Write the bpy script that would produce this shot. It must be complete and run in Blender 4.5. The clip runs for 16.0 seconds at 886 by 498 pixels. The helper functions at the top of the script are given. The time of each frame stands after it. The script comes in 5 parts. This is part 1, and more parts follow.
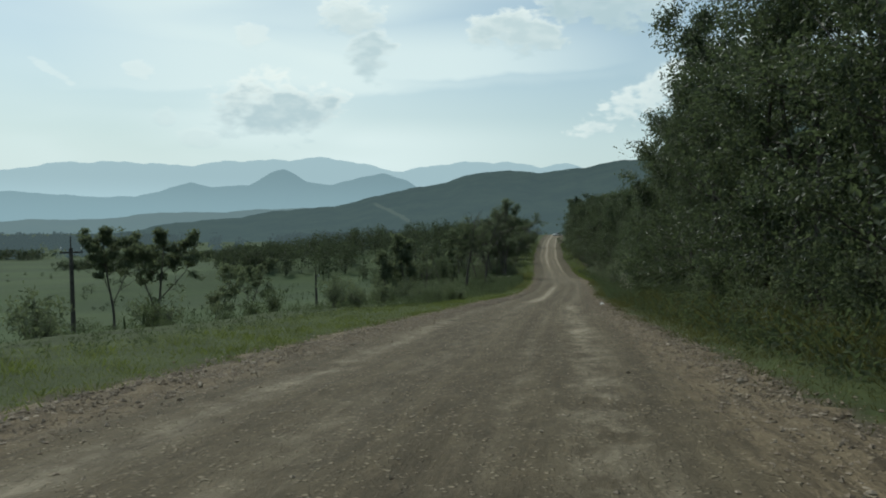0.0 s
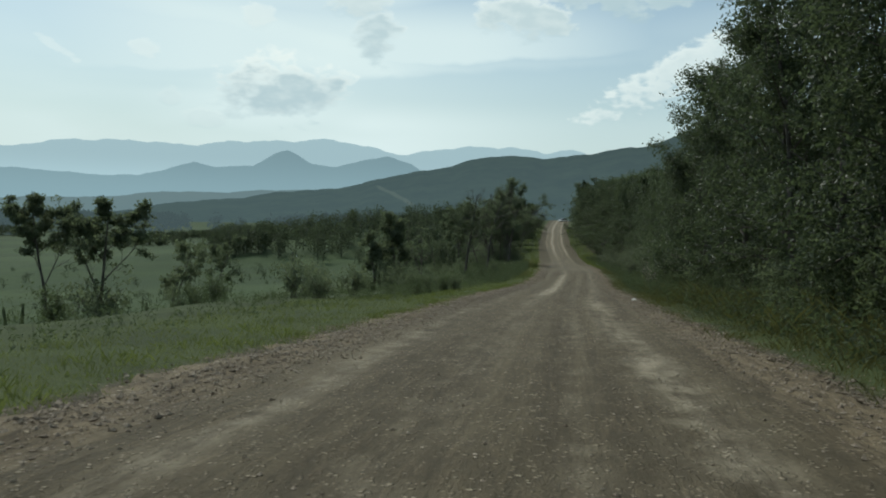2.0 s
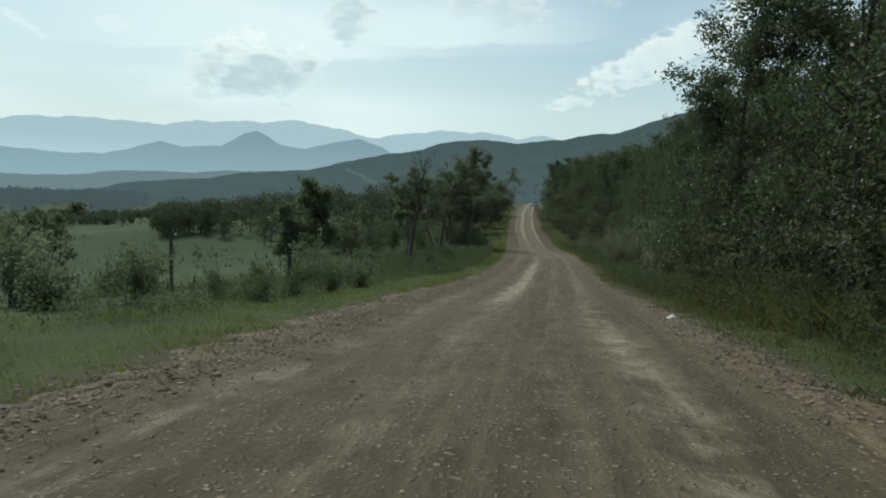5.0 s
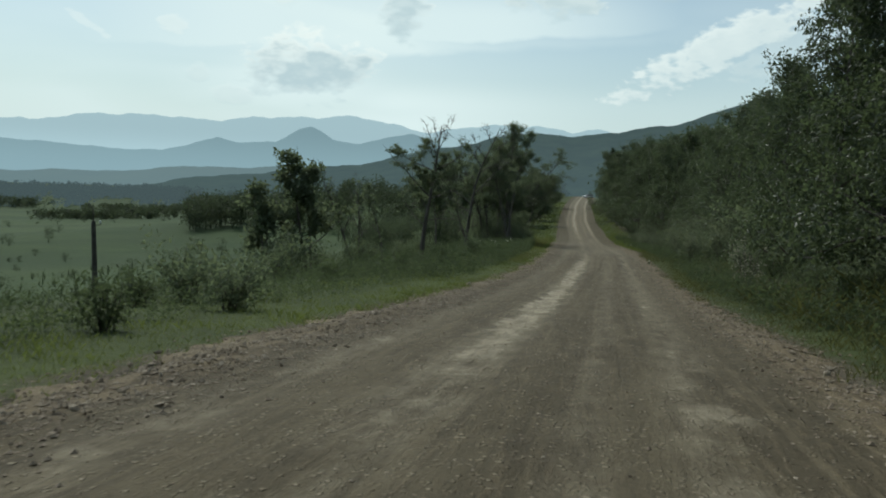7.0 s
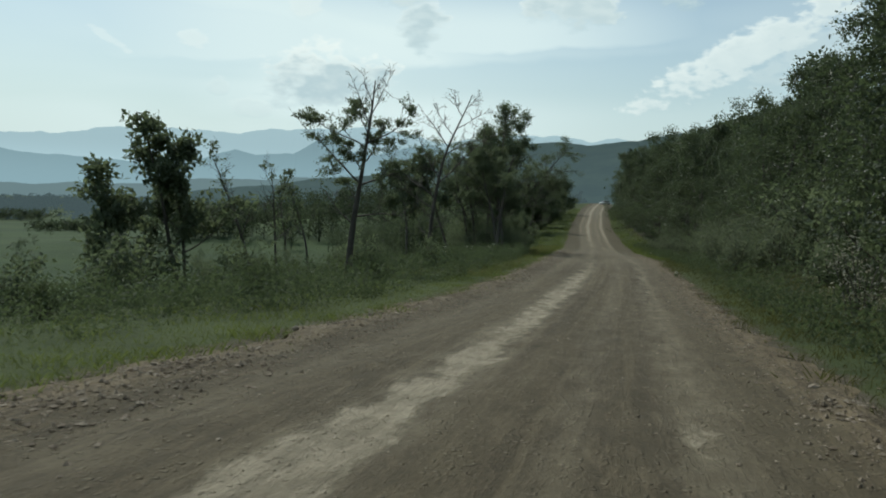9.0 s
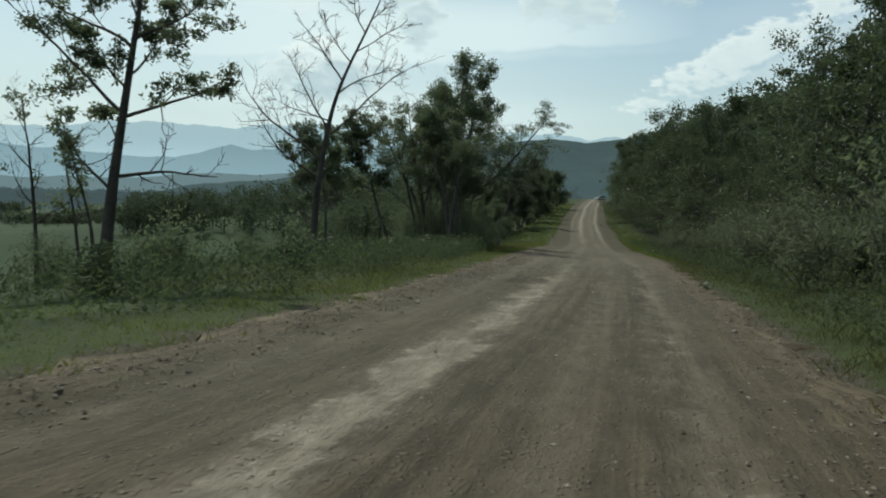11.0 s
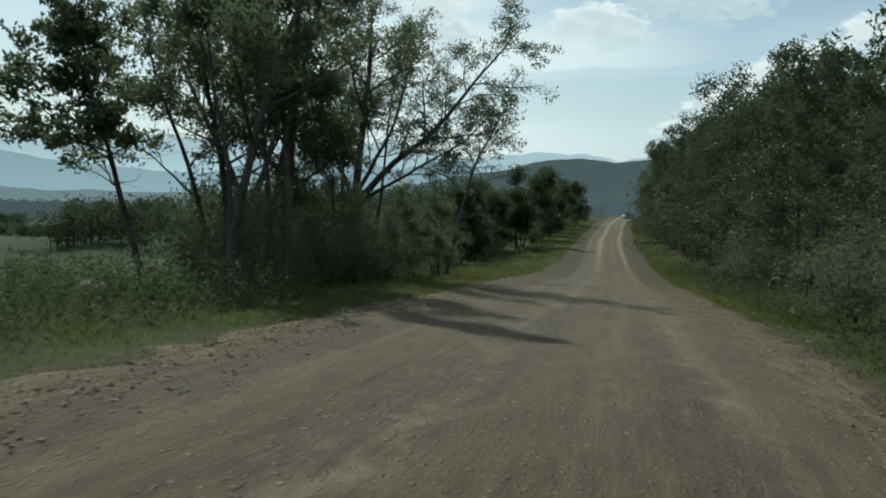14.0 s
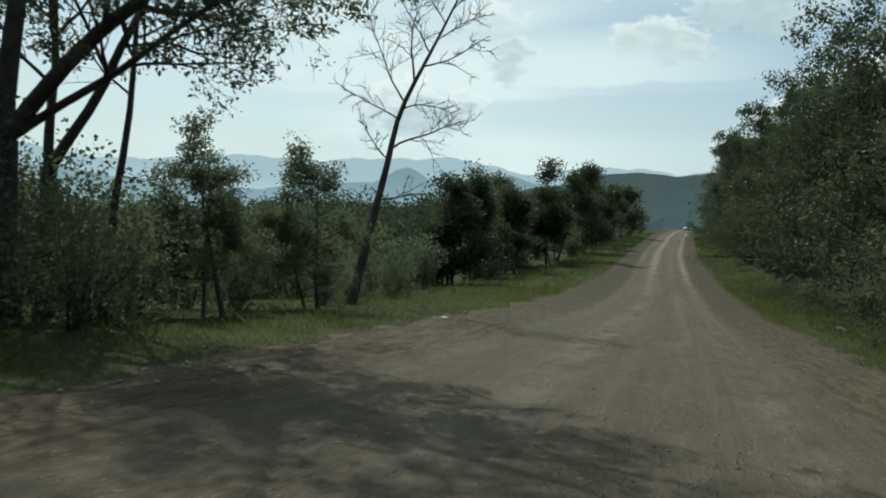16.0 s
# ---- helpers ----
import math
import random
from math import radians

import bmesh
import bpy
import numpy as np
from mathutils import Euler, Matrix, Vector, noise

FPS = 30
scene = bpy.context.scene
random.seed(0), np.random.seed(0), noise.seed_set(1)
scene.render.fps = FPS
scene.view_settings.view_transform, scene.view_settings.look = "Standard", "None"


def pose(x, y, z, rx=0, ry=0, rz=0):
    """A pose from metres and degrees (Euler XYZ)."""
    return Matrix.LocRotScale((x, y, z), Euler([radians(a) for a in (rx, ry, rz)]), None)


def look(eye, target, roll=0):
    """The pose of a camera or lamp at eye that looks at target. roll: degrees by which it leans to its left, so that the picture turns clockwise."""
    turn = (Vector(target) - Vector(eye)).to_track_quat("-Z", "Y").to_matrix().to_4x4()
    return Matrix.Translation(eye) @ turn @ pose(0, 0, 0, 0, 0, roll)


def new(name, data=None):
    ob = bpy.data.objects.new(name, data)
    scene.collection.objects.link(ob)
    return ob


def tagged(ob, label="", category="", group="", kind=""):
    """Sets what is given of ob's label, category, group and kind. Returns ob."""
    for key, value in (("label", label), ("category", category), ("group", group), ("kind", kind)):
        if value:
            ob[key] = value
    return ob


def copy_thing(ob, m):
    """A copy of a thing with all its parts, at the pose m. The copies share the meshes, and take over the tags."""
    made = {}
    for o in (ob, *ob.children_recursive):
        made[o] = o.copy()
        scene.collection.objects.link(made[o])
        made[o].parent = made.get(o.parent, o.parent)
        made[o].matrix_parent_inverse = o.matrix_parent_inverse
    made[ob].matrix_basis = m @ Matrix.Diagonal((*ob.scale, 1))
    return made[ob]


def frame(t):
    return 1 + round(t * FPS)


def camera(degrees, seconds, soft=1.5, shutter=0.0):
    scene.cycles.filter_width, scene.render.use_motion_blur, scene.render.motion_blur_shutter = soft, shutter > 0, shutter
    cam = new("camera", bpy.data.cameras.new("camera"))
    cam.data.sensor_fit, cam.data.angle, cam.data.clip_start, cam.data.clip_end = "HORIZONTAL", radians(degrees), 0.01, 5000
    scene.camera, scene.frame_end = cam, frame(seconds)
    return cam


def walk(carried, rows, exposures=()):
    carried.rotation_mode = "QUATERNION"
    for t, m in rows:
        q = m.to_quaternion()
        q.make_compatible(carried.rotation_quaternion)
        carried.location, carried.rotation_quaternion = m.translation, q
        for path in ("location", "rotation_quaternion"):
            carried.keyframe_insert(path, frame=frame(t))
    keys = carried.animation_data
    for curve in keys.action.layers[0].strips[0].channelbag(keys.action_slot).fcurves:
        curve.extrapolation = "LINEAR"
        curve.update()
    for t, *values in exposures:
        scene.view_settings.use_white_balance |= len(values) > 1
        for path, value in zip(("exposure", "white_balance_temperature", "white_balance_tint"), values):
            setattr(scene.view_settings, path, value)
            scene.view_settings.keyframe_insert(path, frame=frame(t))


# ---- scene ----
cam = camera(55.42, 16.0, soft=1.9, shutter=0.12)
ROWS = (  # seconds, x, y, z, yaw, pitch, roll
    (0, 0.00, -0.00, 1.55, 8.26, -2.31, -0.48),
    (0.5, -0.18, 2.65, 1.36, 8.92, -2.61, -1.05),
    (1, -0.42, 5.48, 1.14, 10.30, -3.14, -1.62),
    (1.5, -0.70, 8.42, 0.94, 9.97, -3.37, -1.64),
    (2, -0.95, 11.43, 0.72, 8.53, -3.35, -1.61),
    (2.5, -1.11, 14.65, 0.46, 7.42, -3.29, -1.42),
    (3, -1.23, 17.93, 0.19, 5.71, -3.80, -2.19),
    (5.5, -1.10, 35.55, -1.09, 7.30, -4.37, -3.02),
    (6, -1.00, 39.46, -1.39, 8.41, -3.65, -3.70),
    (6.5, -0.89, 43.52, -1.73, 9.42, -4.58, -3.09),
    (7, -0.72, 47.67, -2.03, 10.26, -4.81, -2.32),
    (7.5, -0.56, 51.97, -2.37, 9.99, -4.73, -1.91),
    (8, -0.36, 56.41, -2.73, 11.17, -4.20, -1.16),
    (10.5, 0.42, 78.63, -4.45, 11.47, -4.14, -2.50),
    (11, 0.42, 83.56, -4.77, 11.36, -4.29, -2.34),
    (11.5, 0.45, 88.61, -5.05, 11.21, -4.07, -2.47),
    (12, 0.52, 93.89, -5.33, 11.34, -4.27, -2.69),
    (12.5, 0.59, 99.33, -5.60, 11.48, -4.13, -2.33),
    (13, 0.51, 104.99, -5.80, 11.44, -3.82, -2.67),
    (13.5, 0.55, 110.59, -6.05, 12.53, -3.07, -2.71),
    (14, 0.57, 116.18, -6.26, 13.29, -3.06, -3.10),
    (14.5, 0.56, 121.69, -6.48, 13.86, -3.59, -3.64),
    (15, 0.53, 127.21, -6.80, 14.44, -3.39, -3.49),
    (15.5, 0.37, 132.75, -7.05, 15.59, -2.75, -3.12),
    (16, 0.14, 138.40, -7.38, 17.21, -2.18, -3.02),
)
walk(cam, [(t, pose(x, y, z, 90 + pitch, roll, yaw)) for t, x, y, z, yaw, pitch, roll in ROWS], [(t, stops, 6350, 1.5) for t, stops in ((0, -0.03), (3, 0.0), (5.5, 0.08), (6.5, 0.02), (10.5, 0.0), (12.5, 0.04), (14.5, 0.06), (15, 0.2), (15.5, 0.1), (16, 0.02))])

# ---------- light ----------
SUN_AZ, SUN_EL = 40.0, 47.0            # degrees left of the road's direction, and above the horizon
sun_dir = Vector((-math.sin(radians(SUN_AZ)) * math.cos(radians(SUN_EL)), math.cos(radians(SUN_AZ)) * math.cos(radians(SUN_EL)), math.sin(radians(SUN_EL))))
sun = new("sun", bpy.data.lights.new("sun", "SUN"))
sun.data.energy, sun.data.angle, sun.data.color = 3.0, radians(0.6), (1.0, 0.96, 0.90)
sun.matrix_world = look(sun_dir * 300, (0, 0, 0))
scene.view_settings.exposure = 0.0

CLOUDS = (  # azimuth to the left, height, width, tallness (degrees), grey body, white rim, slope to the right
    (19.4, 7.1, 3.9, 1.9, 0.85, 0.9, 0.0), (13.2, 11.0, 1.5, 1.7, 0.75, 0.6, 0.0), (14.4, 13.0, 2.2, 1.2, 0.5, 0.8, 0.0), (3.4, 12.2, 3.2, 1.4, 0.7, 0.9, 0.0), (-2.6, 13.9, 4.8, 1.5, 0.85, 0.6, 0.0),
    (-7.6, 9.0, 6.4, 1.35, 0.35, 0.80, 0.48), (-13.0, 9.6, 5.2, 1.5, 0.42, 0.3, 0.40), (33.2, 8.6, 1.3, 0.3, 0.0, 0.3, -0.5), (21.0, 11.6, 1.1, 0.8, 0.15, 0.5, 0.0), (27.9, 9.0, 1.0, 0.55, 0.1, 0.42, 0.0),
    (8.0, 16.5, 6.0, 1.8, 0.5, 0.8, 0.0), (26.4, 6.2, 0.8, 0.5, 0.2, 0.2, 0.0), (24.5, 4.9, 1.2, 0.6, 0.2, 0.2, 0.0),
)


def node_kit(tree):
    """Tools for the nodes of one tree; an input is a value or a socket."""
    def put(socket, value):
        if isinstance(value, bpy.types.NodeSocket):
            tree.links.new(value, socket)
        elif value is not None:
            socket.default_value = value

    def node(kind, ins=()):
        n = tree.nodes.new(kind)
        for key, value in (ins.items() if isinstance(ins, dict) else enumerate(ins)):
            put(n.inputs[key], value)
        return n

    def calc(op, a, b=None, c=None, clamp=False):
        n = tree.nodes.new("ShaderNodeMath")
        n.operation, n.use_clamp = op, clamp
        for socket, value in zip(n.inputs, (a, b, c)):
            put(socket, value)
        return n.outputs[0]

    def mix(fac, a, b, blend="MIX"):
        n = tree.nodes.new("ShaderNodeMix")
        n.data_type, n.blend_type = "RGBA", blend
        put(n.inputs[0], fac), put(n.inputs[6], a), put(n.inputs[7], b)
        return n.outputs[2]

    def noise_tex(vec, scale, detail=4.0, rough=0.55, dist=0.0):
        return node("ShaderNodeTexNoise", {"Vector": vec, "Scale": scale, "Detail": detail, "Roughness": rough, "Distortion": dist}).outputs[0]

    def ramp(fac, lo, hi, a=0.0, b=1.0):
        n = node("ShaderNodeMapRange", [fac, lo, hi, a, b])
        n.interpolation_type = "SMOOTHSTEP"
        return n.outputs[0]
    return node, calc, mix, noise_tex, ramp


world = bpy.data.worlds.new("sky")
scene.world = world
world.use_nodes = True
wt = world.node_tree
wt.nodes.clear()
node, calc, mix, noise_tex, ramp = node_kit(wt)
sky_air = node("ShaderNodeTexSky")
sky_air.sky_type, sky_air.sun_disc = "NISHITA", False
sky_air.sun_elevation, sky_air.sun_rotation = radians(SUN_EL), radians(-SUN_AZ)
sky_air.altitude, sky_air.air_density, sky_air.dust_density, sky_air.ozone_density = 200, 1.0, 1.6, 1.0
co = node("ShaderNodeTexCoord").outputs["Generated"]
sep = node("ShaderNodeSeparateXYZ", [co])
az = calc("DEGREES", calc("ARCTAN2", calc("MULTIPLY", sep.outputs[0], -1.0), sep.outputs[1]))
el = calc("DEGREES", calc("ARCSINE", sep.outputs[2]))
flat = node("ShaderNodeCombineXYZ", [az, calc("MULTIPLY", el, 1.9), 0.0]).outputs[0]
puff = noise_tex(flat, 0.36, 2.0, 0.45, 0.15)
fluff = noise_tex(flat, 1.2, 3.5, 0.5, 0.25)
shade = noise_tex(flat, 0.55, 3.0, 0.5)
# thin bright veil, in long soft streaks
streak = node("ShaderNodeCombineXYZ", [calc("MULTIPLY", az, 0.22), calc("ADD", el, calc("MULTIPLY", az, -0.03)), 3.0]).outputs[0]
veil = ramp(noise_tex(streak, 0.22, 2.5, 0.45, 0.4), 0.30, 0.66, 0.25, 1.0)
veil = calc("MULTIPLY", veil, calc("MULTIPLY", ramp(az, 46.0, 18.0, 0.28, 1.0), ramp(az, -3.0, 17.0, 0.25, 1.0)))
veil = calc("MULTIPLY", veil, ramp(el, 30.0, 80.0, 1.0, 0.45))
# a long bright bank with a clear blue gap under it
over = calc("ADD", calc("SUBTRACT", el, 9.3), calc("ADD", calc("MULTIPLY", az, 0.066), calc("MULTIPLY", calc("SUBTRACT", puff, 0.5), 0.8)))
bank = calc("MULTIPLY", calc("MULTIPLY", ramp(over, -0.15, 0.55), ramp(el, 14.5, 10.5)), calc("MULTIPLY", ramp(az, -10.0, 8.0), ramp(az, 40.0, 22.0)))
gap = calc("MULTIPLY", calc("MULTIPLY", ramp(over, 0.0, -0.6), ramp(el, 4.8, 6.8)), calc("MULTIPLY", ramp(az, 21.0, 13.0), ramp(az, -14.0, -4.0)))
veil = calc("MULTIPLY", calc("MAXIMUM", veil, calc("MULTIPLY", bank, 0.85)), calc("SUBTRACT", 1.0, calc("MULTIPLY", gap, 0.6)))
body, edge = None, None
for c_az, c_el, c_w, c_h, c_body, c_rim, c_slope in CLOUDS:
    dx = calc("DIVIDE", calc("SUBTRACT", az, c_az), c_w)
    dy = calc("DIVIDE", calc("ADD", calc("SUBTRACT", el, c_el), calc("MULTIPLY", calc("SUBTRACT", az, c_az), c_slope)), c_h)
    r = calc("ADD", calc("MULTIPLY", dx, dx), calc("MULTIPLY", dy, dy))
    soft = calc("SUBTRACT", calc("ADD", 0.8, calc("MULTIPLY", calc("SUBTRACT", puff, 0.5), 3.4)), r)
    m = calc("ADD", soft, calc("MULTIPLY", calc("SUBTRACT", fluff, 0.5), 2.6))
    inner = calc("ADD", soft, calc("MULTIPLY", calc("SUBTRACT", fluff, 0.5), 1.5))
    e = calc("MULTIPLY", ramp(m, -0.55, 0.45), c_rim)
    b = calc("MULTIPLY", calc("MULTIPLY", ramp(calc("SUBTRACT", inner, calc("MULTIPLY", dy, 0.5)), -0.45, 0.7), ramp(shade, 0.30, 0.58, 0.7, 1.0)), c_body)
    edge = e if edge is None else calc("MAXIMUM", edge, e)
    body = b if body is None else calc("MAXIMUM", body, b)
col = mix(1.0, sky_air.outputs[0], (0.92, 1.02, 1.04, 1), "MULTIPLY")
WHITE = 10.8
# pale haze low over the land
col = mix(ramp(el, -1.0, 12.0, 0.85, 0.25), col, (WHITE * 0.62, WHITE * 0.75, WHITE * 0.79, 1))
col = mix(veil, col, (WHITE * 0.84, WHITE * 0.945, WHITE * 0.965, 1))
col = mix(edge, col, (WHITE * 0.96, WHITE * 1.01, WHITE * 0.995, 1))
col = mix(body, col, (WHITE * 0.50, WHITE * 0.635, WHITE * 0.70, 1))
bg = node("ShaderNodeBackground", {"Color": col, "Strength": 0.085})
node("ShaderNodeOutputWorld", [bg.outputs[0]])


# ---------- materials ----------
def material(name, build):
    m = bpy.data.materials.new(name)
    m.use_nodes = True
    m.node_tree.nodes.clear()
    kit = node_kit(m.node_tree)
    shader = build(m.node_tree, *kit)
    kit[0]("ShaderNodeOutputMaterial", [shader])
    return m


def principled(node, colour, rough=0.8, normal=None, spec=0.3, **more):
    ins = {"Base Color": colour, "Roughness": rough, "Specular IOR Level": spec}
    if normal is not None:
        ins["Normal"] = normal
    ins.update(more)
    return node("ShaderNodeBsdfPrincipled", ins).outputs[0]


def bump(node, height, strength=0.5, dist=0.02):
    return node("ShaderNodeBump", {"Height": height, "Strength": strength, "Distance": dist}).outputs[0]


def plain(dark, light, scale, rough=0.8, relief=0.3, dist=0.01, spec=0.3):
    """Two colours, mingled by noise at two scales, with fine relief."""
    def build(tree, node, calc, mix, noise_tex, ramp):
        p = node("ShaderNodeTexCoord").outputs["Object"]
        big, fine = noise_tex(p, scale, 4), noise_tex(p, scale * 9, 3)
        v = calc("ADD", calc("MULTIPLY", big, 0.6), calc("MULTIPLY", fine, 0.4))
        return principled(node, mix(ramp(v, 0.32, 0.68), (*dark, 1), (*light, 1)), rough, bump(node, fine, relief, dist), spec)
    return build


def leaf_build(dark, light, through_colour, gloss=0.45, speckle=0.55, spec=0.22):
    def build(tree, node, calc, mix, noise_tex, ramp):
        g = node("ShaderNodeNewGeometry")
        o = node("ShaderNodeObjectInfo")
        p = g.outputs["Position"]
        v = calc("ADD", calc("MULTIPLY", g.outputs["Random Per Island"], speckle), calc("MULTIPLY", noise_tex(p, 0.35, 3), 1.05 - speckle))
        v = calc("ADD", v, calc("MULTIPLY", calc("SUBTRACT", o.outputs["Random"], 0.5), 0.5))
        c = mix(ramp(v, 0.2, 0.85), (*dark, 1), (*light, 1))
        front = principled(node, c, gloss, spec=spec)
        back = node("ShaderNodeBsdfTranslucent", [mix(0.5, c, (*through_colour, 1))]).outputs[0]
        return node("ShaderNodeMixShader", [0.46, front, back]).outputs[0]
    return build


def road_build(tree, node, calc, mix, noise_tex, ramp):
    uv = node("ShaderNodeUVMap").outputs[0]
    s = node("ShaderNodeSeparateXYZ", [uv])
    u, v = s.outputs[0], s.outputs[1]           # metres across (0 at the middle) and along
    long = node("ShaderNodeCombineXYZ", [u, calc("MULTIPLY", v, 0.07), 0.0]).outputs[0]
    wavy = calc("MULTIPLY", calc("SUBTRACT", noise_tex(node("ShaderNodeCombineXYZ", [0.0, calc("MULTIPLY", v, 0.03), 5.0]).outputs[0], 1.0, 2), 0.5), 0.6)
    uu = calc("ADD", u, wavy)
    tracks = None
    early, later = ramp(v, 66.0, 44.0), calc("MULTIPLY", ramp(v, 50.0, 64.0), ramp(v, 116.0, 100.0, 0.25, 1.0))
    upslope = calc("MULTIPLY", ramp(v, 185.0, 230.0), 0.6)
    for place, wide, power in ((-2.5, 0.32, calc("ADD", calc("MULTIPLY", early, 0.35), calc("ADD", upslope, 0.25))), (-0.78, 0.42, calc("ADD", calc("MULTIPLY", later, 0.75), calc("ADD", upslope, 0.3))), (0.9, 0.25, 0.25), (2.1, 0.40, calc("ADD", calc("MULTIPLY", early, 0.45), calc("ADD", upslope, 0.4)))):
        d = calc("DIVIDE", calc("SUBTRACT", uu, place), wide)
        t = calc("MULTIPLY", calc("POWER", 2.718, calc("MULTIPLY", calc("MULTIPLY", d, d), -1.0)), power)
        tracks = t if tracks is None else calc("MAXIMUM", tracks, t)
    patch = noise_tex(long, 0.9, 5, 0.65, 0.5)
    patch2 = noise_tex(uv, 0.45, 5, 0.6, 0.3)
    blot = noise_tex(node("ShaderNodeCombineXYZ", [u, calc("MULTIPLY", v, 0.5), 0.0]).outputs[0], 2.2, 6, 0.72)
    clod = noise_tex(node("ShaderNodeCombineXYZ", [u, calc("MULTIPLY", v, 0.13), 2.0]).outputs[0], 6.0, 7, 0.8, 0.2)
    bare = calc("MULTIPLY", ramp(v, 215.0, 260.0), 0.22)
    dust = calc("MULTIPLY", tracks, ramp(calc("ADD", calc("MULTIPLY", patch, 0.5), calc("ADD", calc("MULTIPLY", patch2, 0.35), calc("MULTIPLY", blot, 0.3))), calc("SUBTRACT", calc("SUBTRACT", 0.50, bare), calc("MULTIPLY", later, 0.07)), calc("SUBTRACT", calc("SUBTRACT", 0.68, bare), calc("MULTIPLY", later, 0.11))))
    crisp = calc("ADD", tracks, calc("ADD", calc("MULTIPLY", calc("SUBTRACT", blot, 0.5), 1.5), calc("MULTIPLY", calc("SUBTRACT", patch2, 0.5), 2.6)))
    dust = calc("MAXIMUM", calc("MULTIPLY", dust, calc("SUBTRACT", 1.0, calc("MULTIPLY", later, 0.4))), calc("MULTIPLY", calc("MULTIPLY", ramp(crisp, 0.50, 0.90), ramp(tracks, 0.12, 0.40)), calc("ADD", 0.30, calc("ADD", upslope, calc("MULTIPLY", later, 0.55)))))
    grit = noise_tex(uv, 22.0, 5, 0.7)
    cell = node("ShaderNodeTexVoronoi", {"Vector": uv, "Scale": 15.0, "Randomness": 1.0})
    cell_b = node("ShaderNodeTexVoronoi", {"Vector": uv, "Scale": 41.0, "Randomness": 1.0})
    sparse = ramp(blot, 0.36, 0.56)
    pebble = calc("MULTIPLY", calc("MULTIPLY", ramp(cell.outputs["Distance"], 0.42, 0.2), ramp(cell.outputs["Color"], 0.42, 0.78)), sparse)
    cell_c = node("ShaderNodeTexVoronoi", {"Vector": uv, "Scale": 6.5, "Randomness": 1.0})
    lump = calc("MULTIPLY", calc("MULTIPLY", ramp(cell_c.outputs["Distance"], 0.26, 0.14), ramp(cell_c.outputs["Color"], 0.62, 0.72)), ramp(patch2, 0.42, 0.56))
    base = mix(ramp(calc("ADD", calc("MULTIPLY", patch, 0.6), calc("MULTIPLY", blot, 0.5)), 0.40, 0.72), (0.058, 0.050, 0.035, 1), (0.106, 0.093, 0.065, 1))
    lane = noise_tex(node("ShaderNodeCombineXYZ", [u, calc("MULTIPLY", v, 0.012), 7.0]).outputs[0], 4.5, 4, 0.65)
    base = mix(calc("MULTIPLY", ramp(lane, 0.50, 0.66), 0.45), base, (0.150, 0.132, 0.094, 1))
    base = mix(calc("MULTIPLY", ramp(lane, 0.46, 0.32), 0.45), base, (0.040, 0.033, 0.023, 1))
    base = mix(calc("MULTIPLY", ramp(clod, 0.50, 0.66), 0.75), base, (0.142, 0.122, 0.087, 1))
    base = mix(calc("MULTIPLY", ramp(clod, 0.44, 0.32), 0.65), base, (0.030, 0.024, 0.017, 1))
    base = mix(calc("MULTIPLY", ramp(grit, 0.45, 0.7), 0.4), base, (0.135, 0.112, 0.080, 1))
    base = mix(calc("MULTIPLY", ramp(cell_b.outputs["Color"], 0.3, 0.9), 0.3), base, (0.034, 0.028, 0.020, 1))
    base = mix(calc("MULTIPLY", dust, ramp(clod, 0.3, 0.6, 0.45, 1.0)), base, mix(ramp(blot, 0.3, 0.7), (0.185, 0.168, 0.135, 1), (0.37, 0.345, 0.29, 1)))
    base = mix(calc("MULTIPLY", ramp(v, 106.0, 132.0), 0.30), base, (0.175, 0.160, 0.130, 1))      # paler and greyer farther on
    # the loose rims are redder
    worn = ramp(v, 120.0, 190.0)
    rim_w = ramp(calc("ADD", calc("ADD", calc("ABSOLUTE", u), calc("MULTIPLY", worn, 1.0)), calc("MULTIPLY", calc("SUBTRACT", blot, 0.5), 1.2)), 3.0, 3.7)
    loose = mix(ramp(clod, 0.36, 0.62), (0.052, 0.042, 0.030, 1), (0.180, 0.150, 0.106, 1))
    trodden = mix(ramp(clod, 0.38, 0.62), (0.034, 0.030, 0.018, 1), (0.085, 0.074, 0.046, 1))
    base = mix(calc("MULTIPLY", rim_w, 0.8), base, mix(worn, loose, trodden))
    stone = mix(cell.outputs["Color"], (0.12, 0.10, 0.078, 1), (0.40, 0.36, 0.295, 1))
    stony = calc("ADD", ramp(v, 72.0, 40.0, 0.35, 1.0), ramp(v, 104.0, 118.0, 0.0, 0.35))
    base = mix(calc("MULTIPLY", pebble, calc("MULTIPLY", stony, 0.85)), base, stone)
    base = mix(calc("MULTIPLY", lump, calc("MULTIPLY", stony, 0.8)), base, (0.34, 0.305, 0.245, 1))
    base = mix(1.0, base, (0.99, 0.93, 0.82, 1), "MULTIPLY")     # brown loam
    h = calc("ADD", calc("MULTIPLY", grit, 0.4), calc("ADD", calc("ADD", pebble, lump), calc("ADD", calc("MULTIPLY", blot, 0.7), calc("MULTIPLY", clod, 0.9))))
    return principled(node, base, 0.88, bump(node, h, 1.0, 0.045), 0.15)


